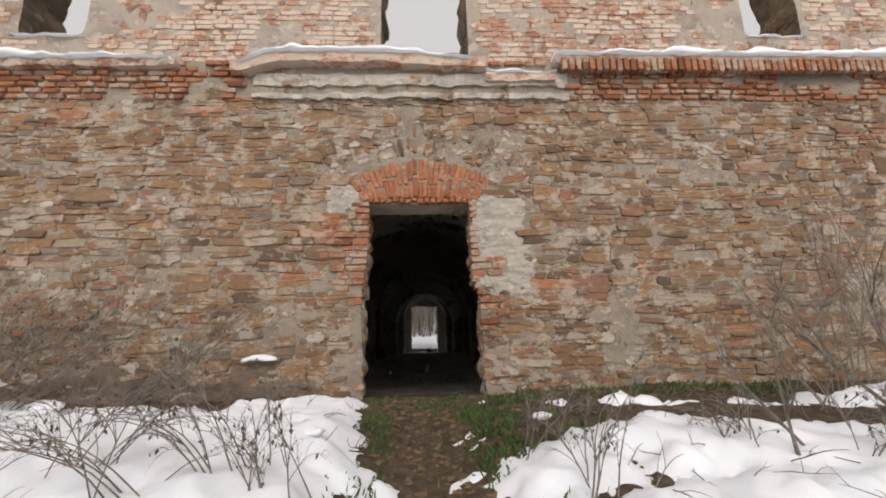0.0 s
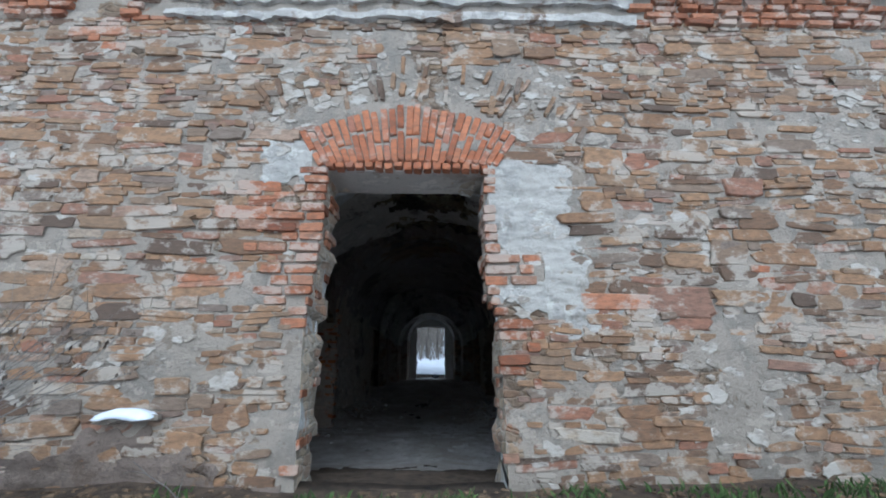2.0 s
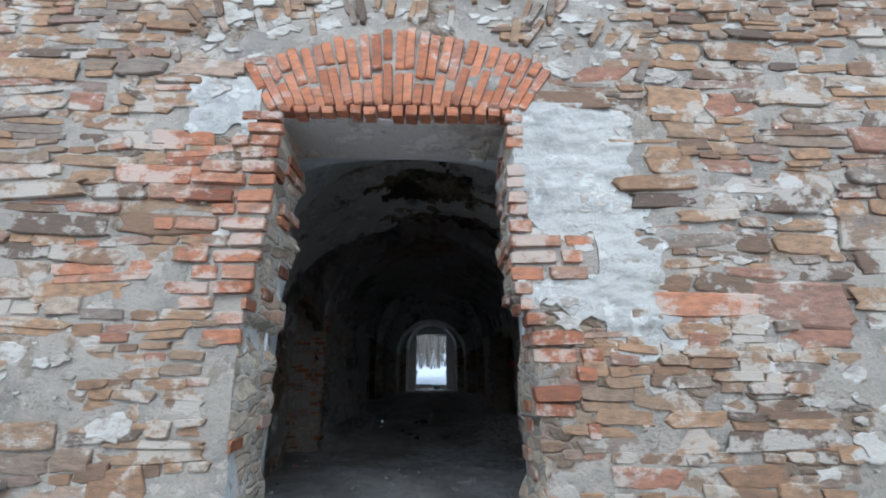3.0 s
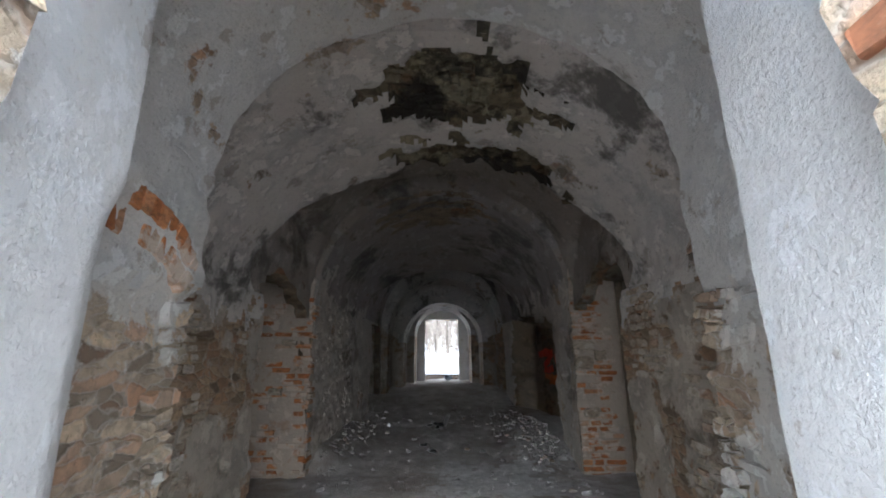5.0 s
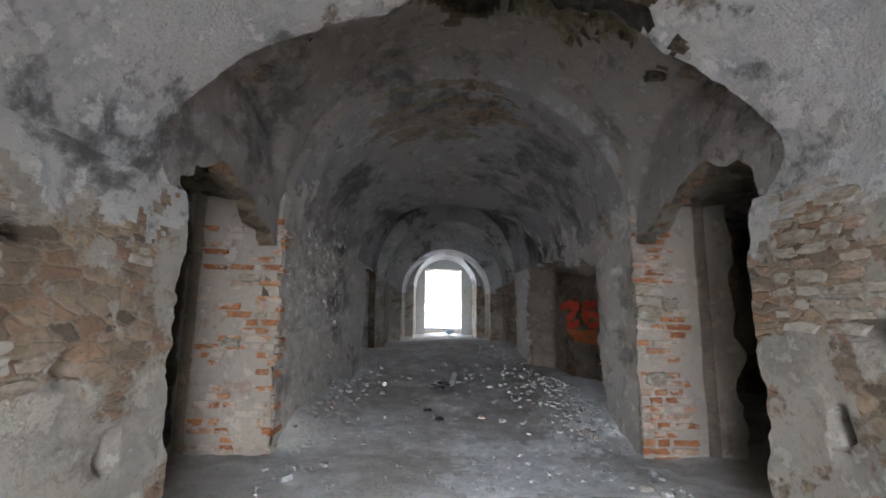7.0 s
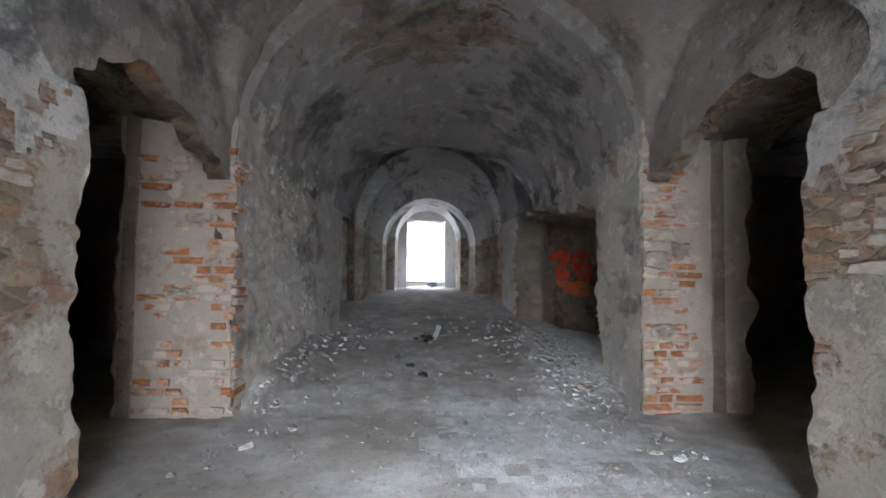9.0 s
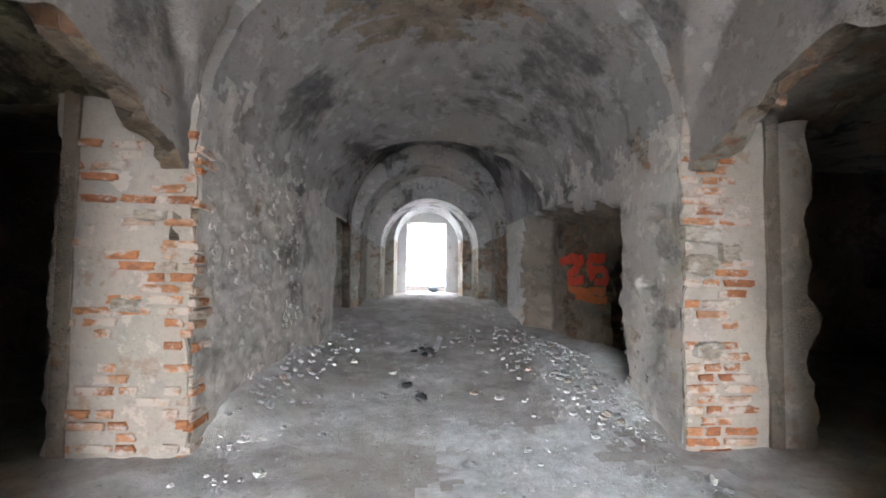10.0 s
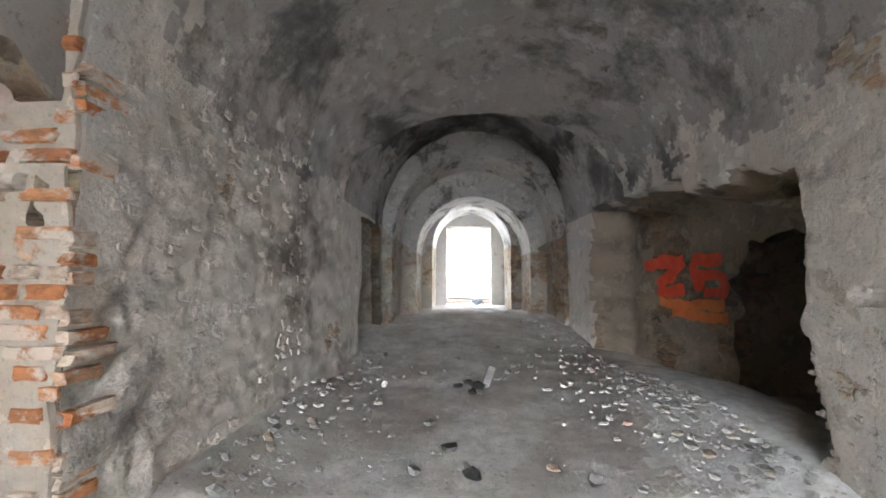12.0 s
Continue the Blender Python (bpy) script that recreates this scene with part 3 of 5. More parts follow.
M_upbrick = stone_material("limewashed_red_brick", [(0.0, (0.3, 0.15, 0.1)), (0.4, (0.42, 0.21, 0.135)), (0.75, (0.48, 0.27, 0.18)), (1.0, (0.4, 0.28, 0.2))], (0.54, 0.46, 0.38), 0.46, 0.75)
M_crust = stone_material("crumbling_lime_mortar", [(0.0, (0.27, 0.225, 0.178)), (0.4, (0.345, 0.295, 0.237)), (0.8, (0.4, 0.35, 0.29)), (1.0, (0.28, 0.22, 0.16))], (0.42, 0.37, 0.31), 0.48, 0.7)
M_inner = stone_material("inner_rubble_stone", [(0.0, (0.34, 0.28, 0.21)), (0.4, (0.42, 0.345, 0.255)), (0.7, (0.46, 0.39, 0.3)), (0.9, (0.4, 0.25, 0.165)), (1.0, (0.5, 0.46, 0.39))], (0.52, 0.46, 0.38), 0.5, 0.7)
M_inbrick = stone_material("limey_red_brick", [(0.0, (0.34, 0.13, 0.05)), (0.35, (0.5, 0.19, 0.07)), (0.7, (0.54, 0.25, 0.11)), (1.0, (0.5, 0.4, 0.31))], (0.56, 0.48, 0.39), 0.5, 0.85)
M_lime = speckled("lime_rubble", (0.2, 0.186, 0.168), (0.42, 0.398, 0.365), 12, 0.9, 0.5, vary=0.3)
M_twig = speckled("dry_twigs", (0.075, 0.064, 0.053), (0.22, 0.19, 0.16), 20, 0.9, 0.3)
M_grass = speckled("frosted_grass", (0.025, 0.045, 0.012), (0.08, 0.115, 0.035), 14, 0.9, 0.3, vary=0.4)
M_bark = speckled("dark_bark", (0.035, 0.03, 0.026), (0.1, 0.085, 0.07), 12, 0.95, 0.6)
M_red = speckled("red_spray_paint", (0.55, 0.05, 0.02), (0.75, 0.1, 0.04), 6, 0.6, 0.2)
M_panel = masonry("pale_lime_plaster", (0.42, 0.38, 0.325), (0.3, 0.25, 0.19), (0.27, 0.22, 0.17), 0.3, 0.4, (0.62, 0.8))
M_band = masonry("pale_render_moulding", (0.45, 0.405, 0.35), (0.3, 0.21, 0.15), (0.2, 0.16, 0.13), 0.42, 0.48, (0.6, 0.8))

STONES = [chip(rng.uniform(0.05, 0.4), 0.24, M_stone, "stone") for _ in range(30)]
M_archbrick = stone_material("orange_arch_brick", [(0.0, (0.25, 0.085, 0.04)), (0.4, (0.36, 0.125, 0.055)), (0.75, (0.42, 0.165, 0.08)), (1.0, (0.3, 0.13, 0.08))], (0.42, 0.34, 0.27), 0.56, 0.6)
ARCH = [chip(0.06, 0.1, M_archbrick, "brick") for _ in range(12)]
BRICKS = [chip(0.06, 0.12, M_redwall, "brick") for _ in range(12)]
INNER = [chip(rng.uniform(0.15, 0.6), 0.34, M_inner, "stone") for _ in range(14)]
INBRICK = [chip(0.1, 0.3, M_inbrick, "brick") for _ in range(12)]


def on_front(x, z, w, h, depth, tilt=0.0):
    return Matrix.Translation((x, front_y(x, z) - 0.002, z)) @ Matrix.Rotation(tilt, 4, "Y") @ Matrix.Diagonal((w, depth, h, 1))


# ---- brick arch over the door: two rings of voussoirs ----
def in_arch(x, z):
    u = (x - CX) / 0.66
    return abs(u) < 1.25 and 2.44 < z < 2.52 + 0.47 * max(0.0, 1 - 0.42 * u * u)


count = 27
for i in range(count):
    u = -1 + 2 * (i + 0.5) / count
    x0, z0 = CX + 0.655 * u, 2.485 - 0.03 * u * u
    lean = 0.56 * u + rng.uniform(-0.02, 0.02)
    long = (0.47 - 0.17 * u * u) * rng.uniform(0.94, 1.04)
    cut = rng.choice((0.14, 0.2, 0.26)) * (1 - 0.2 * u * u)
    for r0, r1 in ((-0.01, cut - 0.006), (cut + 0.006, long)):
        r = (r0 + r1) / 2
        x, z = x0 + r * math.sin(lean), z0 + r * math.cos(lean)
        piece("voussoir", rng.choice(ARCH), on_front(x, z, 1.31 / count * 0.96 * (1 + 0.35 * r), r1 - r0, 0.009 + rng.uniform(0, 0.01), lean), front)
# flat plastered lintel behind the arch
verts, faces = [], []
lx, ly = steps(-0.3, 0.98, 0.04), steps(0.05, 0.47, 0.03)
for z0 in (2.435, 2.53):
    verts += [(x, y + (0.012 * frac(x, 1, 0, 7) if y < 0.06 else 0), z0 + (0.006 * frac(x, y, 2, 4) if z0 < 2.5 else 0)) for y in ly for x in lx]
n, tall = len(lx), len(lx) * len(ly)
for j in range(len(ly) - 1):
    for i in range(n - 1):
        q = (j * n + i, j * n + i + 1, (j + 1) * n + i + 1, (j + 1) * n + i)
        faces += [q[::-1], tuple(k + tall for k in q)]
faces += [(i, i + 1, i + 1 + tall, i + tall) for i in range(n - 1)]
mesh_ob("trim_lintel", verts, faces, M_corridor, "flat pale plastered lintel behind the brick arch")
for i in range(17):
    x = CX - 0.6 + 1.2 * (i + 0.5) / 17
    m = Matrix.Translation((x, 0.03, 2.46 + rng.uniform(-0.008, 0.008))) @ Matrix.Rotation(radians(90), 4, "X") @ Matrix.Diagonal((0.064, 0.02 + rng.uniform(0, 0.02), 0.1, 1))
    piece("soffit_brick", rng.choice(ARCH), m, front)

# ---- jamb bricks ----
z = 0.45
while z < 2.42:
    h = rng.uniform(0.062, 0.082)
    for side in (-1, 1):
        if side < 0:
            reach = lin(z, [(0.4, 0.12), (1.25, 0.16), (1.5, 0.34), (1.9, 0.46), (2.3, 0.26), (2.42, 0.15)]) * rng.uniform(0.35, 1.15)
            edge = door_left(z)
        else:
            reach = lin(z, [(0.4, 0.02), (0.85, 0.05), (0.95, 0.2), (1.33, 0.3), (1.4, 0.02), (1.56, 0.02), (1.6, 0.36), (1.8, 0.36), (1.84, 0.02), (2.42, 0.02)]) * rng.uniform(0.7, 1.1)
            edge = door_right(z)
        p = -0.03
        while p < reach:
            w = min(rng.uniform(0.13, 0.27), reach - p + 0.05)
            if w > 0.05 and (z > 1.25 and side < 0 or side > 0 and z > 0.9 or rng.random() < 0.12) and rng.random() < 0.86:
                piece("jamb_brick", rng.choice(BRICKS), on_front(edge + side * (p + w / 2), z, w * 0.95, h * 0.86, 0.008 + rng.uniform(0, 0.02), rng.uniform(-0.05, 0.05)), front)
            p += w
        for k in range(3):
            if rng.random() < (0.32 if z > 1.2 else 0.12):
                m = Matrix.Translation((edge - side * 0.001, 0.08 + 0.14 * k + rng.uniform(-0.02, 0.02), z)) @ Matrix.Rotation(radians(-90 * side), 4, "Z") @ Matrix.Diagonal((0.13, 0.008 + rng.uniform(0, 0.01), h * 0.84, 1))
                piece("jamb_brick", rng.choice(BRICKS), m, front)
    z += h


# ---- rubble stones of the front wall ----
def plastered(x, z):
    if 0.92 < x < 1.52 + 0.15 * frac(x, 3, z, 3) and 1.36 < z < 2.5:
        return True
    if -0.75 < x < -0.3 and 2.3 < z < 2.6:
        return True
    if 2.75 < z < 3.35 and -0.7 < x < 1.7:
        return frac(x, 1, z, 2.2) > -0.25
    return frac(x, 11, z * 1.3, 1.0) + 0.5 * frac(x, 14, z, 3.4) > 0.52


near, rest, red = [], [], []
z = 0.1
while z < 3.72:
    h = rng.choice((0.04, 0.05, 0.06, 0.075, 0.09, 0.12)) * rng.uniform(0.85, 1.15)
    x = -6.2 + rng.uniform(0, 0.3)
    while x < 7.6:
        w = h * rng.uniform(1.4, 5.2)
        w = min(max(w, 0.09), 0.5)
        xc = x + w / 2
        x += w
        cells = [(z, h)]
        if rng.random() < 0.3 and h > 0.055:
            k = rng.uniform(0.35, 0.65)
            cells = [(z, h * k), (z + h * k, h * (1 - k))]
        elif rng.random() < 0.12:
            cells = [(z, h * 1.7)]
        for za, hh in cells:
            xm, zm = xc + rng.uniform(-0.015, 0.015), za + hh / 2 + 0.09 * frac(xc, 20, z, 0.7)
            l, r = door_left(zm), door_right(zm)
            if l - 0.05 - w / 2 < xm < r + 0.05 + w / 2 and zm < 2.53 or in_arch(xm, zm) or plastered(xm, zm):
                continue
            m = on_front(xm, zm, w * rng.uniform(0.98, 1.16), hh * rng.uniform(0.95, 1.25), rng.choice((0.003, 0.005, 0.008, 0.014)), rng.uniform(-0.09, 0.09))
            brick = frac(xm, 31, zm, 0.8) > 0.36 and rng.random() < (0.6 if zm > 3.2 or -1.2 < xm < -0.3 else 0.15)
            if brick:
                red.append((rng.choice(BRICKS), m))
            elif -1.5 < xm < 2.2 and 0.9 < zm < 2.75 and len(near) < 280:
                near.append((rng.choice(STONES), m))
            else:
                rest.append((rng.choice(STONES), m))
    z += h
# radial stones of a relieving arch above the bricks
for i in range(46):
    a = rng.uniform(-0.75, 0.75)
    r = 1.42 + rng.uniform(0.55, 0.86)
    x, z = CX + r * math.sin(a), 1.08 + r * math.cos(a)
    rest.append((rng.choice(STONES), on_front(x, z, rng.uniform(0.035, 0.06), rng.uniform(0.1, 0.24), rng.uniform(0.012, 0.03), a + rng.uniform(-0.2, 0.2))))
# crusts of old lime mortar between and over the stones
crust = []
LIME = [chip(rng.uniform(0.3, 0.8), 0.55, M_crust, "lime") for _ in range(16)]
for i in range(4600):
    x, z = rng.uniform(-5.5, 7.0), rng.uniform(0.15, 3.7)
    if door_left(z) - 0.1 < x < door_right(z) + 0.1 and z < 2.53 or in_arch(x, z):
        continue
    if plastered(x, z) or frac(x, 52, z, 1.8) > 0.05 and rng.random() < 0.55:
        w = 0.025 + 0.17 * rng.random() ** 2
        crust.append((rng.choice(LIME), on_front(x, z, w, w * rng.uniform(0.3, 0.75), rng.uniform(0.002, 0.006), rng.uniform(-0.5, 0.5))))
joined("mortar_crust", crust, M_crust, front, "crumbling pale lime mortar")
joined("wall_stones", rest, M_stone, front, "coursed brown rubble stones")
# brick courses under the ledge
z = 3.72
while z < 4.2:
    x = -6.2 + rng.uniform(0, 0.2)
    while x < 7.6:
        w = rng.uniform(0.12, 0.27)
        xm = x + w / 2
        x += w
        if (-1.75 < xm < 2.2 and z < 4.12) or frac(xm, 17, z, 1.6) > 0.35:
            continue
        red.append((rng.choice(BRICKS), on_front(xm, z + 0.035, w * 0.94, 0.06, rng.uniform(0.02, 0.05), rng.uniform(-0.03, 0.03))))
    z += 0.075
joined("band_bricks", red, M_redwall, front, "worn red bricks")

# ---- brickwork of the upper storey ----
up = []
z = 4.14
while z < 6.0:
    x = -8 + rng.uniform(0, 0.2)
    while x < 9.4:
        w = rng.uniform(0.13, 0.28)
        xm = x + w / 2
        x += w
        if any(in_window(q, z + 0.04) for q in (xm - w / 2 - 0.01, xm, xm + w / 2 + 0.01)) or frac(xm, 40, z, 1.1) + 0.4 * frac(xm, 44, z, 5) > 0.12:
            continue
        m = Matrix.Translation((xm, 0.16 + front_y(xm, z) - 0.002, z + 0.035)) @ Matrix.Diagonal((w * 0.97, rng.uniform(0.003, 0.011), 0.067, 1))
        up.append((rng.choice(BRICKS), m))
    z += 0.075
joined("upper_bricks", up, M_upbrick, upper, "worn red bricks")

# ---- ledge, mouldings, snow on the ledge ----
def bar(name, x0, x1, y0, y1, z0, z1, mat, wob=0.02, label="", parent=None, seed=0, drop=None):
    """A long block along x with uneven faces."""
    xs = steps(x0, x1, 0.07)
    verts, faces = [], []
    prof = [(y1, z0), (y0, z0), (y0 - 0.012, (z0 + z1) / 2), (y0, z1), (y1, z1)]
    for x in xs:
        for k, (y, z) in enumerate(prof):
            d = drop(x) if drop else 0
            verts.append((x, y + wob * frac(x, seed + k, 1, 4) * (k in (1, 2, 3)), z + wob * frac(x, seed + k, 5, 3.2) + d))
    n = len(prof)
    for i in range(len(xs) - 1):
        for k in range(n):
            faces.append((i * n + k, i * n + (k + 1) % n, (i + 1) * n + (k + 1) % n, (i + 1) * n + k))
    faces += [tuple(range(n))[::-1], tuple(range((len(xs) - 1) * n, len(xs) * n))]
    return mesh_ob(name, verts, faces, mat, label, "structure", "", parent)


bar("trim_ledge", -9.4, -2.5, -0.11, 0.3, 4.1, 4.2, M_upbrick, 0.035, "broken brick string course", seed=1)
bar("trim_ledge_raised", -1.86, 1.15, -0.13, 0.3, 4.16, 4.3, M_upbrick, 0.03, "brick ledge under the middle window", seed=2, drop=lambda x: -0.14 * (1 - smooth(-1.8, -1.35, x)) - 0.08 * smooth(-0.2, 1.1, x))
bar("trim_ledge_low", 1.15, 2.0, -0.09, 0.3, 3.94, 4.05, M_upbrick, 0.035, "broken brick string course", seed=3)
bar("trim_ledge_far", 2.0, 10.4, -0.13, 0.3, 4.16, 4.28, M_upbrick, 0.03, "brick string course of soldier bricks", seed=4)
for nm, za, zb, out in (("trim_moulding", 3.9, 4.06, 0.035), ("trim_moulding_low", 3.72, 3.79, 0.05)):
    grid_ob(nm, steps(-1.62, 2.16, 0.02), steps(za - 0.03, zb + 0.02, 0.01), lambda x, z, out=out: (x, front_y(x, z) - out + 0.008 * frac(x, 8, z, 6), z), M_band,
            lambda x, z, za=za, zb=zb: za + 0.03 * frac(x, 3, 0, 5, 6) < z < zb + 0.02 * frac(x, 6, 0, 4, 6) and frac(x, 9, z * 0.5, 1.6, 6) > -0.42, 0.06,
            rim_mat=M_band, ease=1, label="broken pale plaster moulding over the door")
soldiers = [(rng.choice(BRICKS), Matrix.Translation((x, -0.13, 4.12 + rng.uniform(-0.01, 0.01))) @ Matrix.Diagonal((0.07, 0.04, 0.19, 1))) for x in [2.1 + 0.085 * i for i in range(96)]]
joined("soldier_course", soldiers, M_redwall, front, "upright red bricks under the string course")


def snow_strip(x0, x1, y0, y1, z, thick, seed):
    xs = steps(x0, x1, 0.05)
    verts, faces = [], []
    n = 7
    for i, x in enumerate(xs):
        e = min(1.0, 4 * min(i, len(xs) - 1 - i) / len(xs) + 0.15) * (0.55 + 0.6 * (0.5 + frac(x, seed, 1, 2.6)))
        zb = z(x) if callable(z) else z
        for k in range(n):
            a = math.pi * k / (n - 1)
            verts.append((x, (y0 + y1) / 2 - (y1 - y0) / 2 * math.cos(a) * (0.9 + 0.25 * frac(x, seed, 3, 3)), zb - 0.01 + thick * max(0.1, e) * math.sin(a) ** 0.6 - (0.035 * (0.5 + frac(x, seed, 8, 5)) if k < 2 else 0)))
    for i in range(len(xs) - 1):
        for k in range(n):
            faces.append((i * n + k, (i + 1) * n + k, (i + 1) * n + (k + 1) % n, i * n + (k + 1) % n))
    faces += [tuple(range(n)), tuple(range((len(xs) - 1) * n, len(xs) * n))[::-1]]
    return mesh_ob("ledge_snow", verts, faces, M_snow, "melting cap of old snow lying on the brick ledge", "stuff", "snow", shade=True)


snow_strip(-9.2, -2.56, -0.2, 0.18, 4.22, 0.1, 1)
snow_strip(-1.88, 0.95, -0.21, 0.18, lambda x: 4.31 - 0.14 * (1 - smooth(-1.8, -1.35, x)) - 0.08 * smooth(-0.2, 1.1, x), 0.09, 2)
snow_strip(0.95, 2.02, -0.14, 0.16, lambda x: lin(x, [(0.95, 4.2), (1.25, 4.08), (1.9, 4.05), (2.02, 4.1)]), 0.05, 3)
snow_strip(2.0, 10.0, -0.22, 0.18, 4.29, 0.13, 4)
snow_strip(-4.7, -3.8, 0.1, 0.5, 4.73, 0.05, 5)
snow_strip(4.7, 5.6, 0.1, 0.5, 4.81, 0.05, 6)
# small snow-topped ledge at the wall's foot
bar("trim_foot_ledge", -1.5, -1.12, -0.055, 0.1, 0.72, 0.77, M_front, 0.03, "low stone ledge at the wall's foot", seed=8)
snow_strip(-1.48, -1.14, -0.11, 0.04, 0.77, 0.04, 9)

# ---- snow over the ground ----
def bare_ground(x, y):
    w = 0.4 * frac(x, y, 6, 1.0) + 0.3 * frac(x, y, 9, 3.6) + 0.12 * frac(x, y, 5, 11)
    p = abs(x - 0.45 - 0.12 * math.sin(y * 1.3)) - (0.2 + 0.4 * smooth(-1.7, -0.2, y))
    strip = 0.24 + 0.5 * smooth(0.5, 2.0, x) * (1 - smooth(3.0, 5.5, x))
    right = (abs(y + 1.0 + 0.2 * (x - 1.3)) - 0.2) * 1.3 + 0.7 * w if x > 1.0 else 9
    return min(p + 0.75 * w, 0.8 * (-y - strip) + 0.6 * w, right, 0.5 * (math.hypot((x - 1.05) / 0.36, (y + 0.95) / 0.6) - 1) + 0.6 * w, 0.5 + w)


def snow_at(x, y):
    d = bare_ground(x, y)
    return (x, y, ground_z(x, y) + 0.14 * smooth(-0.12, 0.5, d) - 0.045 + smooth(0, 0.3, d) * (0.045 * frac(x, y, 2, 1.8) + 0.034 * frac(x, y, 7, 5) + 0.014 * frac(x, y, 3, 14)))


grid_ob("snow_cover", steps(-8.5, 9, 0.045), steps(-8, -0.05, 0.045), snow_at, M_snow, None, 0.0,
        label="patchy old snow over the ground", kind="stuff", category="snow")
grid_ob("snow_field", gx, [v for v in gy if v < -7.8], lambda x, y: (x, y, ground_z(x, y) + 0.09), M_snow, None, 0.0, label="open snow field", kind="stuff", category="snow")
grid_ob("snow_field_behind", gx, [v for v in gy if v > 16.2], lambda x, y: (x, y, ground_z(x, y) + 0.05), M_snow, lambda x, y: frac(x, y, 3, 0.8) < 0.45 or y > 45, 0.0, label="snow field rising towards bare woods", kind="stuff", category="snow")
for sx in (-1, 1):
    grid_ob("snow_flank", [v for v in gx if (v < -8.3 if sx < 0 else v > 8.8)], [v for v in gy if -8.2 < v < 17], lambda x, y: (x, y, ground_z(x, y) + 0.08), M_snow, lambda x, y: not (-9.7 < x < 10.7 and y > -0.1), 0.0, label="snow beside the ruin", kind="stuff", category="snow")

# ---- plants ----
def tube(verts, faces, pts, r0, r1, sides=5):
    base = len(verts)
    for i, p in enumerate(pts):
        d = (pts[min(i + 1, len(pts) - 1)] - pts[max(i - 1, 0)]).normalized()
        u = d.cross(Vector((0.3, 0.2, 1))).normalized() if abs(d.z) < 0.95 else d.cross(Vector((1, 0, 0))).normalized()
        v = d.cross(u)
        r = r0 + (r1 - r0) * i / (len(pts) - 1)
        verts += [tuple(p + r * (math.cos(2 * math.pi * k / sides) * u + math.sin(2 * math.pi * k / sides) * v)) for k in range(sides)]
    for i in range(len(pts) - 1):
        for k in range(sides):
            faces.append((base + i * sides + k, base + i * sides + (k + 1) % sides, base + (i + 1) * sides + (k + 1) % sides, base + (i + 1) * sides + k))


def twig(verts, faces, start, way, length, r, droop, depth, split=3, wob=0.12, sides=4):
    pts, p, d = [start.copy()], start.copy(), way.normalized()
    n = 8
    for i in range(n):
        d = (d + Vector((rng.uniform(-wob, wob), rng.uniform(-wob, wob), rng.uniform(-wob, wob) - droop * (i / n)))).normalized()
        p = p + d * (length / n)
        pts.append(p.copy())
    tube(verts, faces, pts, r, r * 0.35, sides)
    if depth:
        for _ in range(split):
            q = rng.randint(2, n - 1)
            side = Vector((rng.uniform(-1, 1), rng.uniform(-1, 1), rng.uniform(-0.2, 0.8)))
            twig(verts, faces, pts[q], (pts[q] - pts[q - 1]).normalized() + 0.8 * side, length * rng.uniform(0.3, 0.55), r * 0.55, droop, depth - 1, split, wob, 3)


def bush(name, x, y, stems, height, lean, droop, label, depth=1, r=0.006, split=3, wob=0.12, leaves=0):
    tips = []
    z = ground_z(x, y) + 0.04
    base = new(name)
    base.location = (x, y, z - 0.05)
    tagged(base, label, "bush" if "weed" not in name else "weed")
    for _ in range(stems):
        verts, faces = [], []
        s = Vector((rng.uniform(-0.15, 0.15), rng.uniform(-0.1, 0.1), 0))
        w = Vector((lean[0] + rng.uniform(-0.5, 0.5), lean[1] + rng.uniform(-0.25, 0.25), 1.0))
        twig(verts, faces, s, w, height * rng.uniform(0.7, 1.15), r, droop, depth, split, wob)
        mesh_ob("stem", verts, faces, M_twig, "", "", "", base)
        tips.extend(q for q in verts if q[2] > 0.3 * height)
    lv, lf = [], []
    for _ in range(leaves):
        p = Vector(rng.choice(tips))
        d, a = rng.uniform(0.012, 0.034), rng.uniform(0, 6.28)
        u = Vector((math.cos(a), math.sin(a), 0)) * d * 0.35
        k = len(lv)
        lv += [tuple(p), tuple(p + u - Vector((0, 0, 0.45 * d))), tuple(p + Vector((u.y, u.x, -d))), tuple(p - u * 0.7 - Vector((0, 0, 0.5 * d)))]
        lf += [(k, k + 1, k + 2), (k, k + 2, k + 3)]
    if leaves:
        mesh_ob("withered_leaves", lv, lf, M_dead, "shrivelled dark brown leaves", "", "", base)


M_dead = speckled("withered_leaf", (0.035, 0.026, 0.02), (0.13, 0.095, 0.07), 30, 0.9, 0.3)

for x, y, lean in ((-2.3, -0.75, (0.9, 0)), (-3.1, -0.8, (0.8, 0)), (-3.8, -0.9, (0.9, 0)), (-2.9, -1.1, (-0.5, 0)), (-3.5, -0.6, (0.2, 0)), (-4.2, -1.2, (0.5, 0))):
    bush("dry_bush", x, y, 16, 1.35, (lean[0] * 1.5, lean[1]), 0.03, "leafless arching dry brush in the snow by the wall", 2, 0.0045, 3, 0.05, 120)
for x, y, h in ((3.8, -0.9, 1.5), (4.4, -0.7, 1.9), (5.0, -0.8, 1.7), (3.3, -1.3, 0.8)):
    bush("bare_shrub", x, y, 6, h, (0.1, 0.1), 0.03, "tall bare shrub growing against the stone wall", 2, 0.007)
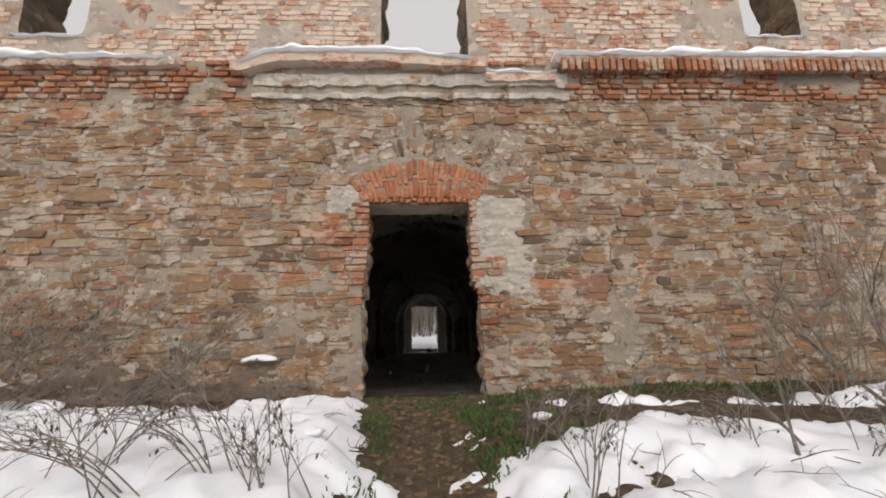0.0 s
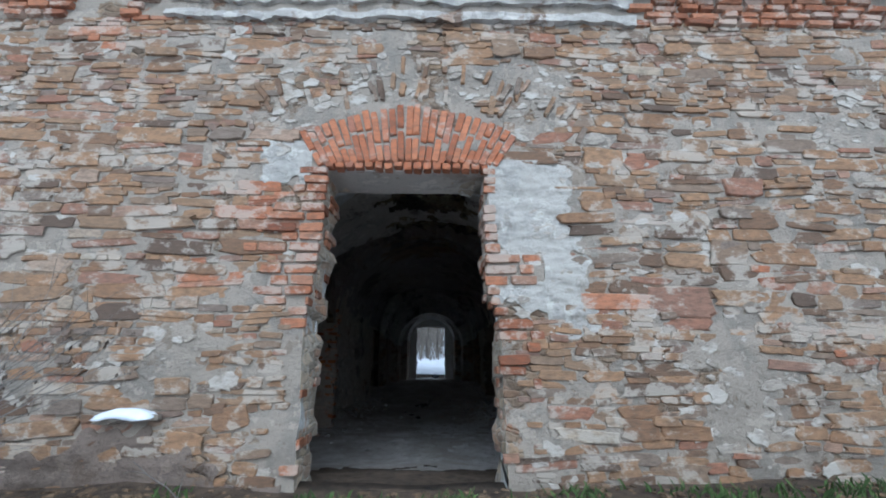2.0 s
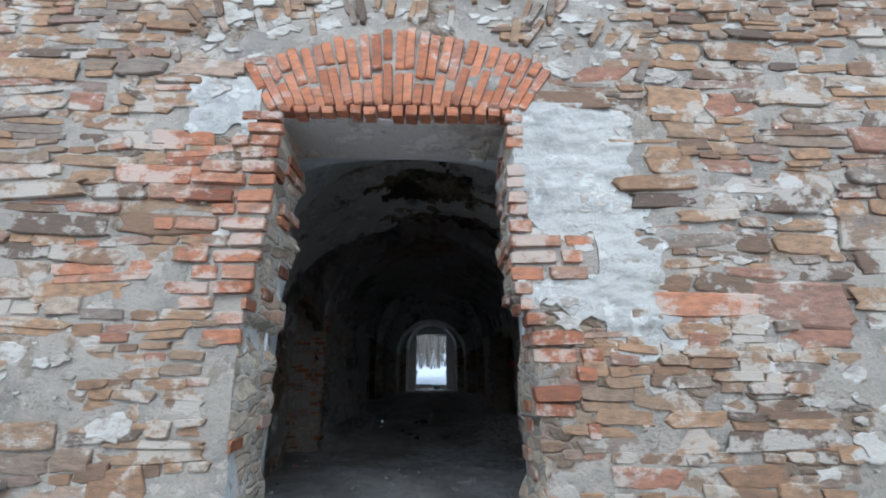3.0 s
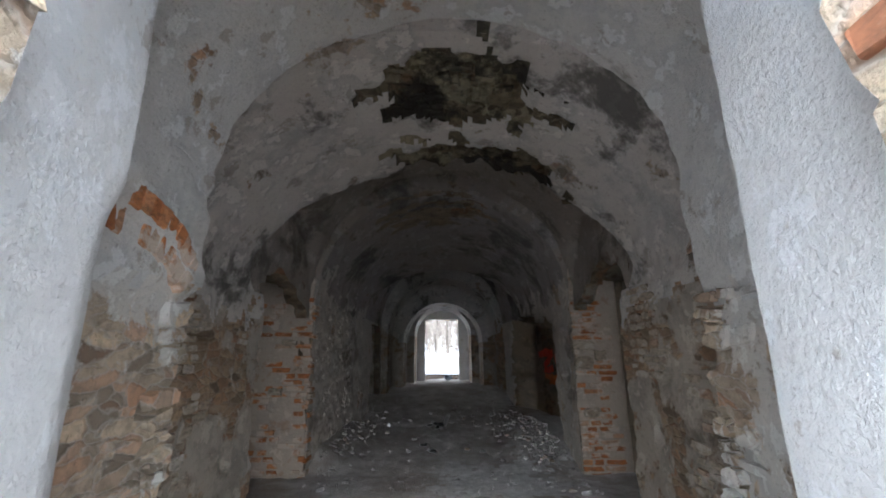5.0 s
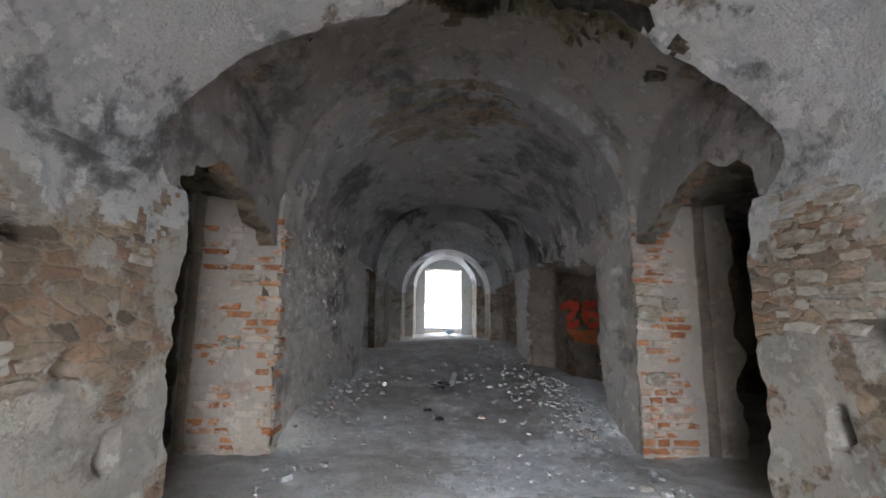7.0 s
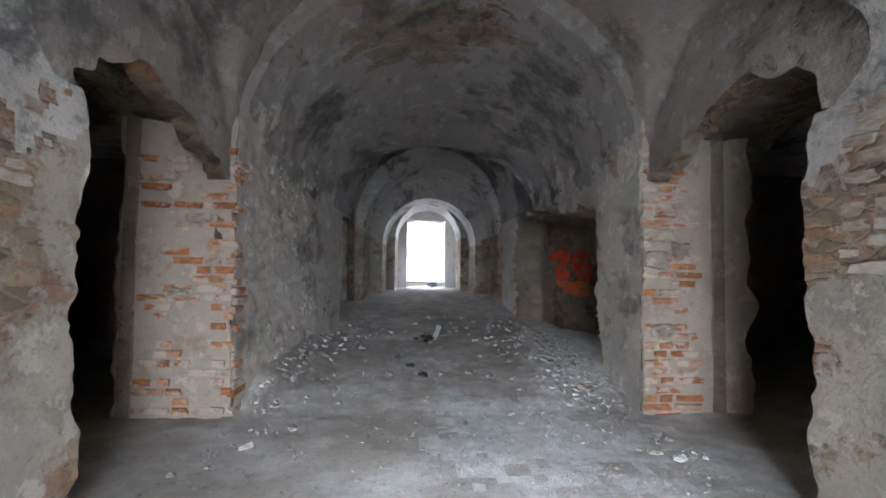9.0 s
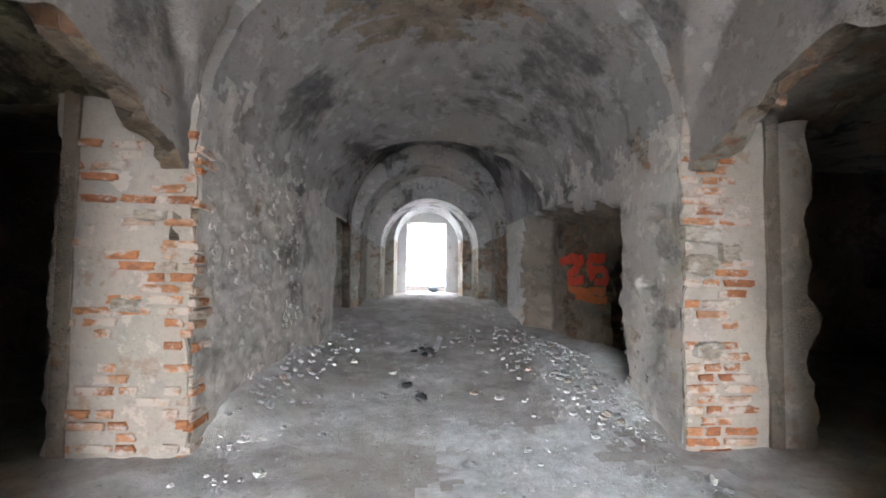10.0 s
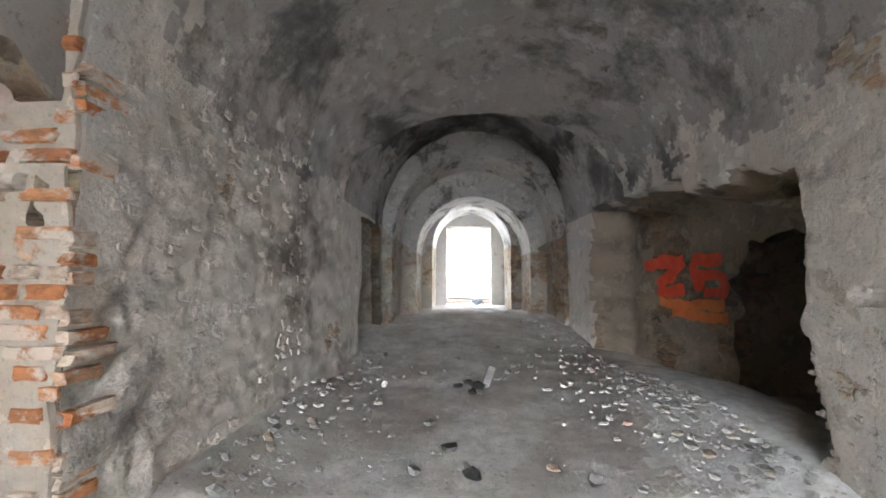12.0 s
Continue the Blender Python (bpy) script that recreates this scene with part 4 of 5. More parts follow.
for x, y, h, lean in ((-0.55, -1.75, 0.55, (-0.5, -0.2)), (-0.95, -1.9, 0.6, (-0.5, 0)), (-0.3, -1.9, 0.45, (-0.1, 0)), (-1.4, -1.7, 0.5, (0.3, 0)), (1.15, -1.9, 0.45, (0, 0)),
                      (1.05, -1.4, 0.4, (0.3, 0)), (2.1, -1.6, 0.35, (0, 0)), (2.7, -1.9, 0.4, (0.2, 0)), (-1.9, -2.0, 0.5, (-0.3, 0)), (-2.5, -1.9, 0.4, (0.2, 0))):
    bush("dry_weed", x, y - 0.45, 7, h * 1.25, lean, 0.3, "drooping dead weed stalks sticking out of snow", 2, 0.0045, 4, 0.12, 90)
for x, y, lean, h, r in ((2.35, -2.2, (-0.35, 0), 0.9, 0.012), (3.75, -1.5, (-0.35, 0.05), 1.2, 0.02), (4.1, -1.2, (-0.1, 0.1), 1.3, 0.014)):
    bush("sapling", x, y, 2, h, lean, 0.0, "dark bare sapling standing in the snow", 2, r, 4, 0.1)
# weeds in the upper window
for x in (0.05, 0.4, 0.62, 0.85):
    verts, faces = [], []
    for _ in range(5):
        twig(verts, faces, Vector((x + rng.uniform(-0.1, 0.1), 0.35, 4.1)), Vector((rng.uniform(-0.4, 0.4), 0, 1)), rng.uniform(0.25, 0.5), 0.004, 0.05, 1)
    mesh_ob("dry_weed", verts, faces, M_twig, "thin dead weed growing on the wall top", "", "weed")
# broken stalks lying on and sticking through the snow
verts, faces = [], []
for _ in range(260):
    x, y = (rng.uniform(1.0, 6.0), rng.uniform(-3.0, -0.7)) if rng.random() < 0.6 else (rng.uniform(-5.0, -0.2), rng.uniform(-2.9, -0.6))
    if bare_ground(x, y) < 0.05:
        continue
    twig(verts, faces, Vector((x, y, snow_at(x, y)[2] - 0.01)), Vector((rng.uniform(-1, 1), rng.uniform(-0.6, 0.6), rng.uniform(0.02, 0.5))), rng.uniform(0.08, 0.4), 0.004, 0.12, 1, 2, 0.15, 3)
mesh_ob("dry_stalks", verts, faces, M_twig, "broken dry stalks lying on the snow", "stuff", "stalks")
# tufts of grass beside the path
verts, faces = [], []
for _ in range(5200):
    y = rng.uniform(-2.6, -0.1)
    x = 0.4 + rng.choice((-1, 1)) * (0.28 + abs(rng.gauss(0, 0.28)))
    u = rng.random()
    if u < 0.3:
        x, y = rng.uniform(-1.0, 4.2), -rng.uniform(0.08, 0.6)
    elif u < 0.6:
        x, y = rng.gauss(1.05, 0.25), rng.gauss(-1.15, 0.42)
    if frac(x, y, 2, 2.2) < -0.1:
        continue
    z = ground_z(x, y)
    h, a = rng.uniform(0.015, 0.075), rng.uniform(0, 6.28)
    dx, dy = 0.008 * math.cos(a), 0.008 * math.sin(a)
    lx, ly = rng.uniform(-0.05, 0.05), rng.uniform(-0.05, 0.05)
    b = len(verts)
    verts += [(x - dx, y - dy, z - 0.01), (x + dx, y + dy, z - 0.01), (x + dx * 0.6 + lx * 0.5, y + dy * 0.6 + ly * 0.5, z + h * 0.7), (x + lx, y + ly, z + h)]
    faces += [(b, b + 1, b + 2), (b, b + 2, b + 3)]
mesh_ob("grass", verts, faces, M_grass, "short frosted grass beside the path", "stuff", "grass")


def winter_tree(x, y, h):
    z = ground_z(x, y)
    base = new("bare_tree")
    base.location = (x, y, z)
    tagged(base, "slender leafless winter tree standing in snow", "tree", "woods behind the ruin")
    tv, tf, cv, cf = [], [], [], []
    pts = [Vector((0.05 * h * 0.1 * frac(x, i, 0, 1), 0.02 * i * frac(y, i, 2, 1), -0.1 + h * i / 8)) for i in range(9)]
    tube(tv, tf, pts, 0.009 * h + 0.015, 0.015, 7)
    for _ in range(16):
        q = rng.randint(1, 7)
        a = rng.uniform(0, 6.28)
        twig(cv, cf, pts[q], Vector((math.cos(a), math.sin(a), rng.uniform(0.3, 1.0))), h * rng.uniform(0.15, 0.32), 0.016, -0.06, 2, 3, 0.14, 3)
    mesh_ob("trunk", tv, tf, M_bark, "", "", "", base)
    mesh_ob("branches", cv, cf, M_bark, "", "stuff", "", base)


for i in range(40):
    y = 22.5 + 22 * (i / 39) + rng.uniform(-0.6, 0.6)
    winter_tree(CX + rng.uniform(-1, 1) * (1.2 + (y - 15) * 0.22), y, rng.uniform(5, 9))
# undergrowth of thin leafless saplings between the trees
verts, faces = [], []
for _ in range(560):
    y = rng.uniform(22, 40)
    x = CX + rng.uniform(-1, 1) * (1.4 + (y - 15) * 0.13)
    lean = rng.uniform(-0.3, 0.3)
    twig(verts, faces, Vector((x, y, ground_z(x, y))), Vector((lean, 0, 1)), rng.uniform(2.0, 6.5), 0.024, -0.02, 1, 4, 0.09, 3)
mesh_ob("undergrowth", verts, faces, M_twig, "tangle of thin leafless saplings in snow", "stuff", "undergrowth")

# ---- pale plaster left beside the door and over the arch ----
def panel_keep(x, z):
    w = 0.1 * frac(x, 2, z, 2.6) + 0.09 * frac(x, 2, z, 8, 6)
    a = door_right(z) + 0.005 < x < 1.5 + 1.6 * w and 1.42 + w < z < 2.5 and not (1.58 + w < z < 1.82 + w and x < 1.28)
    b = -0.72 - w < x < -0.36 and 2.33 + w < z < 2.62 + w
    return a or b or (1.3 < x < 1.75 + w and 1.28 + w < z < 1.5)


grid_ob("plaster_panel", steps(-0.85, 1.9, 0.011), steps(1.2, 2.72, 0.011), lambda x, z: (x, front_y(x, z) - 0.008, z), M_panel, panel_keep, 0.012, label="patch of pale lime plaster left beside the doorway")
bpy.data.objects["plaster_panel"].parent = front

# ---- remains of dark damp render along the wall's foot ----
M_plinth = masonry("damp_brown_render", (0.2, 0.152, 0.118), (0.15, 0.105, 0.072), (0.07, 0.055, 0.043), 0.4, 0.48, (0.55, 0.7), 0.2)
grid_ob("foot_render", steps(-6.0, -0.36, 0.02), steps(0.1, 1.05, 0.02), lambda x, z: (x, front_y(x, z) - 0.016 + 0.006 * frac(x, 4, z, 5), z), M_plinth,
        lambda x, z: z < 0.62 + 0.16 * frac(x, 2, z, 1.1) + 0.1 * frac(x, 2, z, 6, 6) - 0.25 * smooth(-1.2, -0.4, x) and x < door_left(z) - 0.05, 0.03, rim_mat=M_plinth, label="damp brown render left along the wall's foot")
bpy.data.objects["foot_render"].parent = front

# ---- dead leaves and clods on the bare soil ----
clods = []
for _ in range(2600):
    x, y = rng.uniform(-4, 6.5), -abs(rng.gauss(0.1, 0.45))
    if rng.random() < 0.45:
        x, y = 0.42 + rng.gauss(0, 0.33), rng.uniform(-4.5, -0.1)
    d = rng.uniform(0.012, 0.045)
    clods.append((rng.choice(STONES), Matrix.Translation((x, y, ground_z(x, y))) @ Matrix.Rotation(rng.uniform(0, 6.28), 4, "Z") @ Matrix.Rotation(radians(-90) + rng.uniform(-0.5, 0.5), 4, "X") @ Matrix.Diagonal((d * 1.4, 0.008, d, 1))))
M_litter = speckled("dead_leaves", (0.04, 0.028, 0.018), (0.16, 0.105, 0.06), 30, 0.9, 0.4, vary=0.5)
joined("leaf_litter", clods, M_litter, None, "dead leaves and clods on bare soil")

# ---- clumps of snow caught on the brush and weeds ----
for x, y, z, d in ((-3.3, -0.9, 0.62, 0.2), (-3.05, -0.95, 0.66, 0.14), (-3.9, -0.9, 0.72, 0.24), (-2.7, -0.8, 0.45, 0.16), (-4.1, -1.1, 0.55, 0.22), (-3.6, -1.05, 0.5, 0.18), (-0.35, -1.75, 0.12, 0.1), (1.15, -1.5, 0.2, 0.09)):
    bm = bmesh.new()
    bmesh.ops.create_icosphere(bm, subdivisions=3, radius=d / 2)
    for v in bm.verts:
        v.co *= 1 + 0.55 * frac(v.co.x + x, v.co.y + y, v.co.z, 14)
        v.co = Vector((v.co.x * 1.6 + x, v.co.y + y, v.co.z * 0.6 + max(z, ground_z(x, y) + 0.1)))
    for f in bm.faces:
        f.smooth = True
    tagged(part("snow_clump", bm, M_snow), "small clump of snow caught in dry brush", "snow", "snow on the brush")

# ---- inside: brick piers at the crossing ----
def pier(wall, x0, x1, y, shown):
    z = -0.1
    while z < 2.15:
        h = 0.074
        p = x0 + (0.09 if int(z / h) % 2 else 0.0)
        while p < x1 - 0.02:
            w = min(rng.choice((0.13, 0.26)), x1 - p)
            xm = p + w / 2
            p += w + 0.012
            if w < 0.05 or not shown(xm, z):
                continue
            m = Matrix.Translation((xm, y - 0.02 * frac(xm, 5, z, 2), z)) @ Matrix.Rotation(rng.uniform(-0.03, 0.03), 4, "Y") @ Matrix.Diagonal((w, rng.uniform(0.006, 0.02), h * 0.86, 1))
            piece("brick", rng.choice(INBRICK), m, wall)
        z += h


side_left, side_right = bpy.data.objects["wall_side_left_far"], bpy.data.objects["wall_side_right_far"]
pier(side_left, -2.2, -1.33, 5.423, lambda x, z: rng.random() < (0.72 if x > -1.54 else 0.5 if -1.95 < x < -1.7 else 0.16))
# quoin bricks turning the corner into the corridor
z = -0.05
while z < 1.95:
    if rng.random() < 0.72:
        w = rng.choice((0.13, 0.2, 0.26))
        m = Matrix.Translation((-1.352 + rng.uniform(-0.008, 0.008), 5.405 + w / 2 + rng.uniform(0, 0.02), z)) @ Matrix.Rotation(radians(90), 4, "Z") @ Matrix.Diagonal((w, 0.03, 0.068, 1))
        piece("brick", rng.choice(INBRICK), m, bpy.data.objects["wall_left_corridor"])
    z += 0.074
pier(side_right, 2.03, 2.62, 5.423, lambda x, z: not 1.1 < z < 1.52 and frac(x, 6, z, 1.5) + 0.5 * frac(x, 6, z, 6) < 0.26 and x < 2.44 or 2.36 < x < 2.5 and z < 1.3)


for x, z, w, h in ((2.16, 1.43, 0.34, 0.15), (2.15, 1.22, 0.3, 0.19), (2.37, 1.3, 0.17, 0.15), (2.2, 0.62, 0.28, 0.14), (-1.75, 0.9, 0.2, 0.11), (-1.62, 1.5, 0.22, 0.09)):
    piece("stone", rng.choice(INNER), Matrix.Translation((x, 5.42, z)) @ Matrix.Rotation(rng.uniform(-0.1, 0.1), 4, "Y") @ Matrix.Diagonal((w, 0.045, h, 1)), side_right if x > 0 else side_left)


def side_stones(wall, x, turn, y0, y1, z0, z1, seed, cover, inset=0.0):
    """Rubble stones proud of a side wall that faces +x (turn 1) or -x (turn -1)."""
    z = z0
    while z < z1:
        h = rng.uniform(0.045, 0.095)
        y = y0 + rng.uniform(0, 0.1)
        while y < y1 - 0.08:
            w = min(h * rng.uniform(1.3, 3.4), y1 - y)
            ym, zm = y + w / 2, z + h / 2
            y += w
            if frac(ym, seed, zm, 1.3) + 0.4 * frac(ym, seed, zm, 5) > cover:
                continue
            r = rough(x, ym, zm)
            m = Matrix.Translation((x + turn * r - turn * inset, ym, zm)) @ Matrix.Rotation(radians(90) * turn, 4, "Z") @ Matrix.Rotation(rng.uniform(-0.08, 0.08), 4, "Y") @ Matrix.Diagonal((w * 0.95, rng.uniform(0.005, 0.018), h * 0.9, 1))
            piece("stone", rng.choice(INNER), m, wall)
        z += h


side_stones(bpy.data.objects["wall_left_passage"], -1.38, 1, 2.15, 3.78, 0.0, 1.88, 4, -0.2)
side_stones(bpy.data.objects["wall_right_passage"], 2.04, -1, 2.15, 3.78, 0.0, 1.88, 9, -0.2)
def crumbs(wall, x, turn, y0, y1, z0, z1, number, seed):
    """Small broken stones proud of a crumbling side wall, one mesh."""
    items = []
    for _ in range(number):
        y, z = rng.uniform(y0, y1), rng.uniform(z0, z1)
        if frac(y, seed, z, 1.4) > 0.25:
            continue
        h = rng.uniform(0.02, 0.075)
        lean = x(y) if callable(x) else x
        items.append((rng.choice(INNER), Matrix.Translation((lean + turn * rough(lean, y, z), y, z)) @ Matrix.Rotation(radians(90) * turn, 4, "Z") @ Matrix.Rotation(rng.uniform(-0.5, 0.5), 4, "Y") @ Matrix.Diagonal((h * rng.uniform(0.8, 2.0), rng.uniform(0.008, 0.03), h, 1))))
    joined("wall_stones", items, M_corridor, wall, "crumbling bedded stones")


crumbs(bpy.data.objects["wall_left_corridor"], lambda y: -1.38 + 0.053 * (y - 5.45), 1, 5.5, 7.6, 0.0, 2.35, 300, 4)
crumbs(bpy.data.objects["wall_right_corridor"], 2.06, -1, 5.5, 6.3, 0.0, 1.4, 300, 8)
# brick relieving arch in the entry's wall, with ragged stones at the corner under it
entry_left = bpy.data.objects["wall_left_entry"]
for k in range(18):
    a = radians(48 + 4.6 * k)
    for r, tall in ((0.66, 0.12), (0.79, 0.12)):
        y, z = 1.45 + r * math.cos(a), 1.2 + r * math.sin(a)
        if rng.random() < 0.05:
            continue
        m = Matrix.Translation((-0.925 + rough(-0.92, y, z), y, z)) @ Matrix.Rotation(radians(90), 4, "Z") @ Matrix.Rotation(math.pi / 2 - a, 4, "Y") @ Matrix.Diagonal((0.072 * r / 0.75, rng.uniform(0.018, 0.03), tall * 1.1, 1))
        piece("brick", rng.choice(INBRICK), m, entry_left)
PALE = [chip(rng.uniform(0.15, 0.6), 0.34, M_limestone, "stone") for _ in range(12)]
for wall, x, turn, top in ((entry_left, -1.0, 1, 1.62), (bpy.data.objects["wall_right_entry"], 1.68, -1, 1.6)):
    z = 0.15
    while z < top:
        h = rng.uniform(0.05, 0.13)
        y = 2.1
        while y > 1.35:
            w = rng.uniform(0.1, 0.26)
            if rng.random() < (0.62 if y > 2.0 else 0.4):
                out = rng.uniform(-0.015, 0.012)
                m = Matrix.Translation((x + turn * out, y - w / 2 + 0.02, z + h / 2)) @ Matrix.Rotation(radians(90) * turn, 4, "Z") @ Matrix.Rotation(rng.uniform(-0.25, 0.25), 4, "Y") @ Matrix.Diagonal((w, 0.035, h * rng.uniform(0.8, 1.3), 1))
                piece("stone", rng.choice(PALE), m, wall)
            y -= w
        z += h

# ---- red paint marks on the recess wall ----
def stroke(pts, wide):
    verts, faces = [], []
    for i, (y, z) in enumerate(pts):
        q = pts[min(i + 1, len(pts) - 1)]
        p = pts[max(i - 1, 0)]
        dy, dz = q[0] - p[0], q[1] - p[1]
        l = math.hypot(dy, dz) or 1
        for s in (-1, 1):
            ww = wide * (0.85 + 0.5 * frac(y, z, s, 5))
            yy, zz = y - s * dz / l * ww / 2, z + s * dy / l * ww / 2
            verts.append((1.985 + recess(yy, zz) - rough(2.0, yy, zz) - 0.012, yy, zz))
    for i in range(len(pts) - 1):
        faces.append((2 * i, 2 * i + 1, 2 * i + 3, 2 * i + 2))
    return verts, faces


graffiti = new("graffiti")
tagged(graffiti, "faded red and orange paint scrawl on the recess wall", "graffiti")
M_orange = speckled("orange_spray_paint", (0.5, 0.12, 0.025), (0.68, 0.2, 0.06), 6, 0.6, 0.2)
for line, wide, paint in (([(8.87, 1.38), (8.6, 1.41), (8.36, 1.42)], 0.13, M_red), ([(8.36, 1.42), (8.52, 1.28), (8.7, 1.14)], 0.13, M_red), ([(8.7, 1.12), (8.5, 1.11), (8.33, 1.13)], 0.12, M_red),
                          ([(8.26, 1.42), (8.1, 1.43), (7.96, 1.41)], 0.12, M_red), ([(8.25, 1.4), (8.22, 1.26), (8.2, 1.12)], 0.1, M_red), ([(8.2, 1.27), (8.05, 1.27), (7.93, 1.22)], 0.1, M_red),
                          ([(7.94, 1.22), (7.97, 1.12), (8.18, 1.11)], 0.1, M_red), ([(8.66, 1.0), (8.3, 0.985), (7.92, 1.0)], 0.1, M_orange), ([(8.5, 0.9), (8.2, 0.89), (7.9, 0.9)], 0.1, M_orange)):
    dense = []
    for (a, b), (c, d) in zip(line, line[1:]):
        a, b, c, d = 8.02 + (a - 7.9) * 1.34, 0.7 + (b - 0.85) * 1.12, 8.02 + (c - 7.9) * 1.34, 0.7 + (d - 0.85) * 1.12
        dense += [(a + (c - a) * t / 12, b + (d - b) * t / 12 + 0.012 * frac(a + t, b, 1, 3)) for t in range(12)]
    v, f = stroke(dense, wide * 1.3)
    mesh_ob("paint_stroke", v, f, paint, "", "", "", graffiti)

# ---- rubble on the floor ----
def rock_mesh(mat):
    bm = bmesh.new()
    bmesh.ops.create_icosphere(bm, subdivisions=1, radius=0.5)
    for v in bm.verts:
        v.co = Vector((v.co.x * rng.uniform(0.7, 1.15), v.co.y * rng.uniform(0.7, 1.15), v.co.z * rng.uniform(0.45, 0.95)))
    me = bpy.data.meshes.new("rubble_stone")
    bm.to_mesh(me)
    bm.free()
    me.materials.append(mat)
    return me


ROCKS = [rock_mesh(M_lime) for _ in range(10)]
BROWN = [rock_mesh(M_inner) for _ in range(6)]


def lay(x, y, size, turn):
    return Matrix.Translation((x, y, floor_at(x, y) + size * 0.06)) @ Matrix.Rotation(turn, 4, "Z") @ Matrix.Rotation(rng.uniform(-0.5, 0.5), 4, "X") @ Matrix.Diagonal((size, size * rng.uniform(0.6, 1), size * rng.uniform(0.5, 0.9), 1))


def spot():
    y = rng.uniform(2.6, 12.5) if rng.random() < 0.75 else rng.uniform(8.0, 9.6)
    u = rng.random()
    if u < 0.42:
        x = 2.0 - abs(rng.gauss(0, 0.38))
    elif u < 0.7:
        x = -1.25 + abs(rng.gauss(0, 0.35))
    else:
        x = rng.gauss(0.5, 0.75)
    return min(max(x, -1.2), 1.95), y


for i in range(190):
    x, y = spot()
    if i > 120:
        x, y = (1.95 - abs(rng.gauss(0, 0.3)), rng.uniform(5.6, 8.2)) if i % 3 else (-1.2 + abs(rng.gauss(0, 0.2)), rng.uniform(5.5, 8))
    piece("rubble_stone", rng.choice(ROCKS if rng.random() < 0.8 else BROWN), lay(x, y, rng.uniform(0.05, 0.12), rng.uniform(0, 6.28)), None)
    tagged(scene.collection.objects[-1], "pale chunk of lime rubble on the earth floor", "rubble", "rubble on the floor")
small = []
for i in range(2000):
    x, y = spot()
    if rng.random() < 0.35:
        x, y = rng.uniform(-1.25, 2.0), rng.uniform(2.4, 10)
    small.append((rng.choice(ROCKS if rng.random() < 0.55 else BROWN), lay(x, y, abs(rng.gauss(0.008, 0.014)) + 0.006, rng.uniform(0, 6.28))))
for i in range(560):
    if i % 5 < 4:
        x, y = 2.0 - abs(rng.gauss(0, 0.28)), rng.uniform(5.5, 8.4)
    else:
        x, y = -1.25 + abs(rng.gauss(0, 0.22)), rng.uniform(5.5, 8.0)
    small.append((rng.choice(ROCKS if rng.random() < 0.5 else BROWN), lay(x, y, 0.012 + 0.07 * rng.random() ** 2.5, rng.uniform(0, 6.28))))
joined("gravel", small, M_lime, None, "fine pale lime crumbs strewn over the floor")

# burnt stones, a white board end and a shiny can on the floor
M_char = speckled("charred_stone", (0.02, 0.019, 0.018), (0.07, 0.065, 0.06), 9, 0.9, 0.5)
CHAR = [rock_mesh(M_char) for _ in range(3)]
for x, y, s in ((0.2, 8.45, 0.16), (0.3, 8.3, 0.2), (0.1, 8.35, 0.12), (0.25, 8.15, 0.14), (0.05, 6.9, 0.14), (0.2, 6.55, 0.16)):
    piece("charred_stone", rng.choice(CHAR), lay(x, y, s, rng.uniform(0, 6)), None)
    tagged(scene.collection.objects[-1], "blackened stone of an old campfire on the floor", "stone", "old campfire")
bm = bmesh.new()
bmesh.ops.create_cube(bm, size=1, matrix=Matrix.Translation((0.42, 8.35, floor_at(0.42, 8.35) + 0.1)) @ Matrix.Rotation(0.35, 4, "Y") @ Matrix.Diagonal((0.07, 0.05, 0.24, 1)))
bmesh.ops.bevel(bm, geom=bm.edges[:], offset=0.008, segments=2)
tagged(part("board_offcut", bm, M_lime), "short pale board leaning beside burnt stones", "board")
M_metal, mnt, mb = material("dented_tin")
mb.inputs["Metallic"].default_value, mb.inputs["Roughness"].default_value = 1.0, 0.25
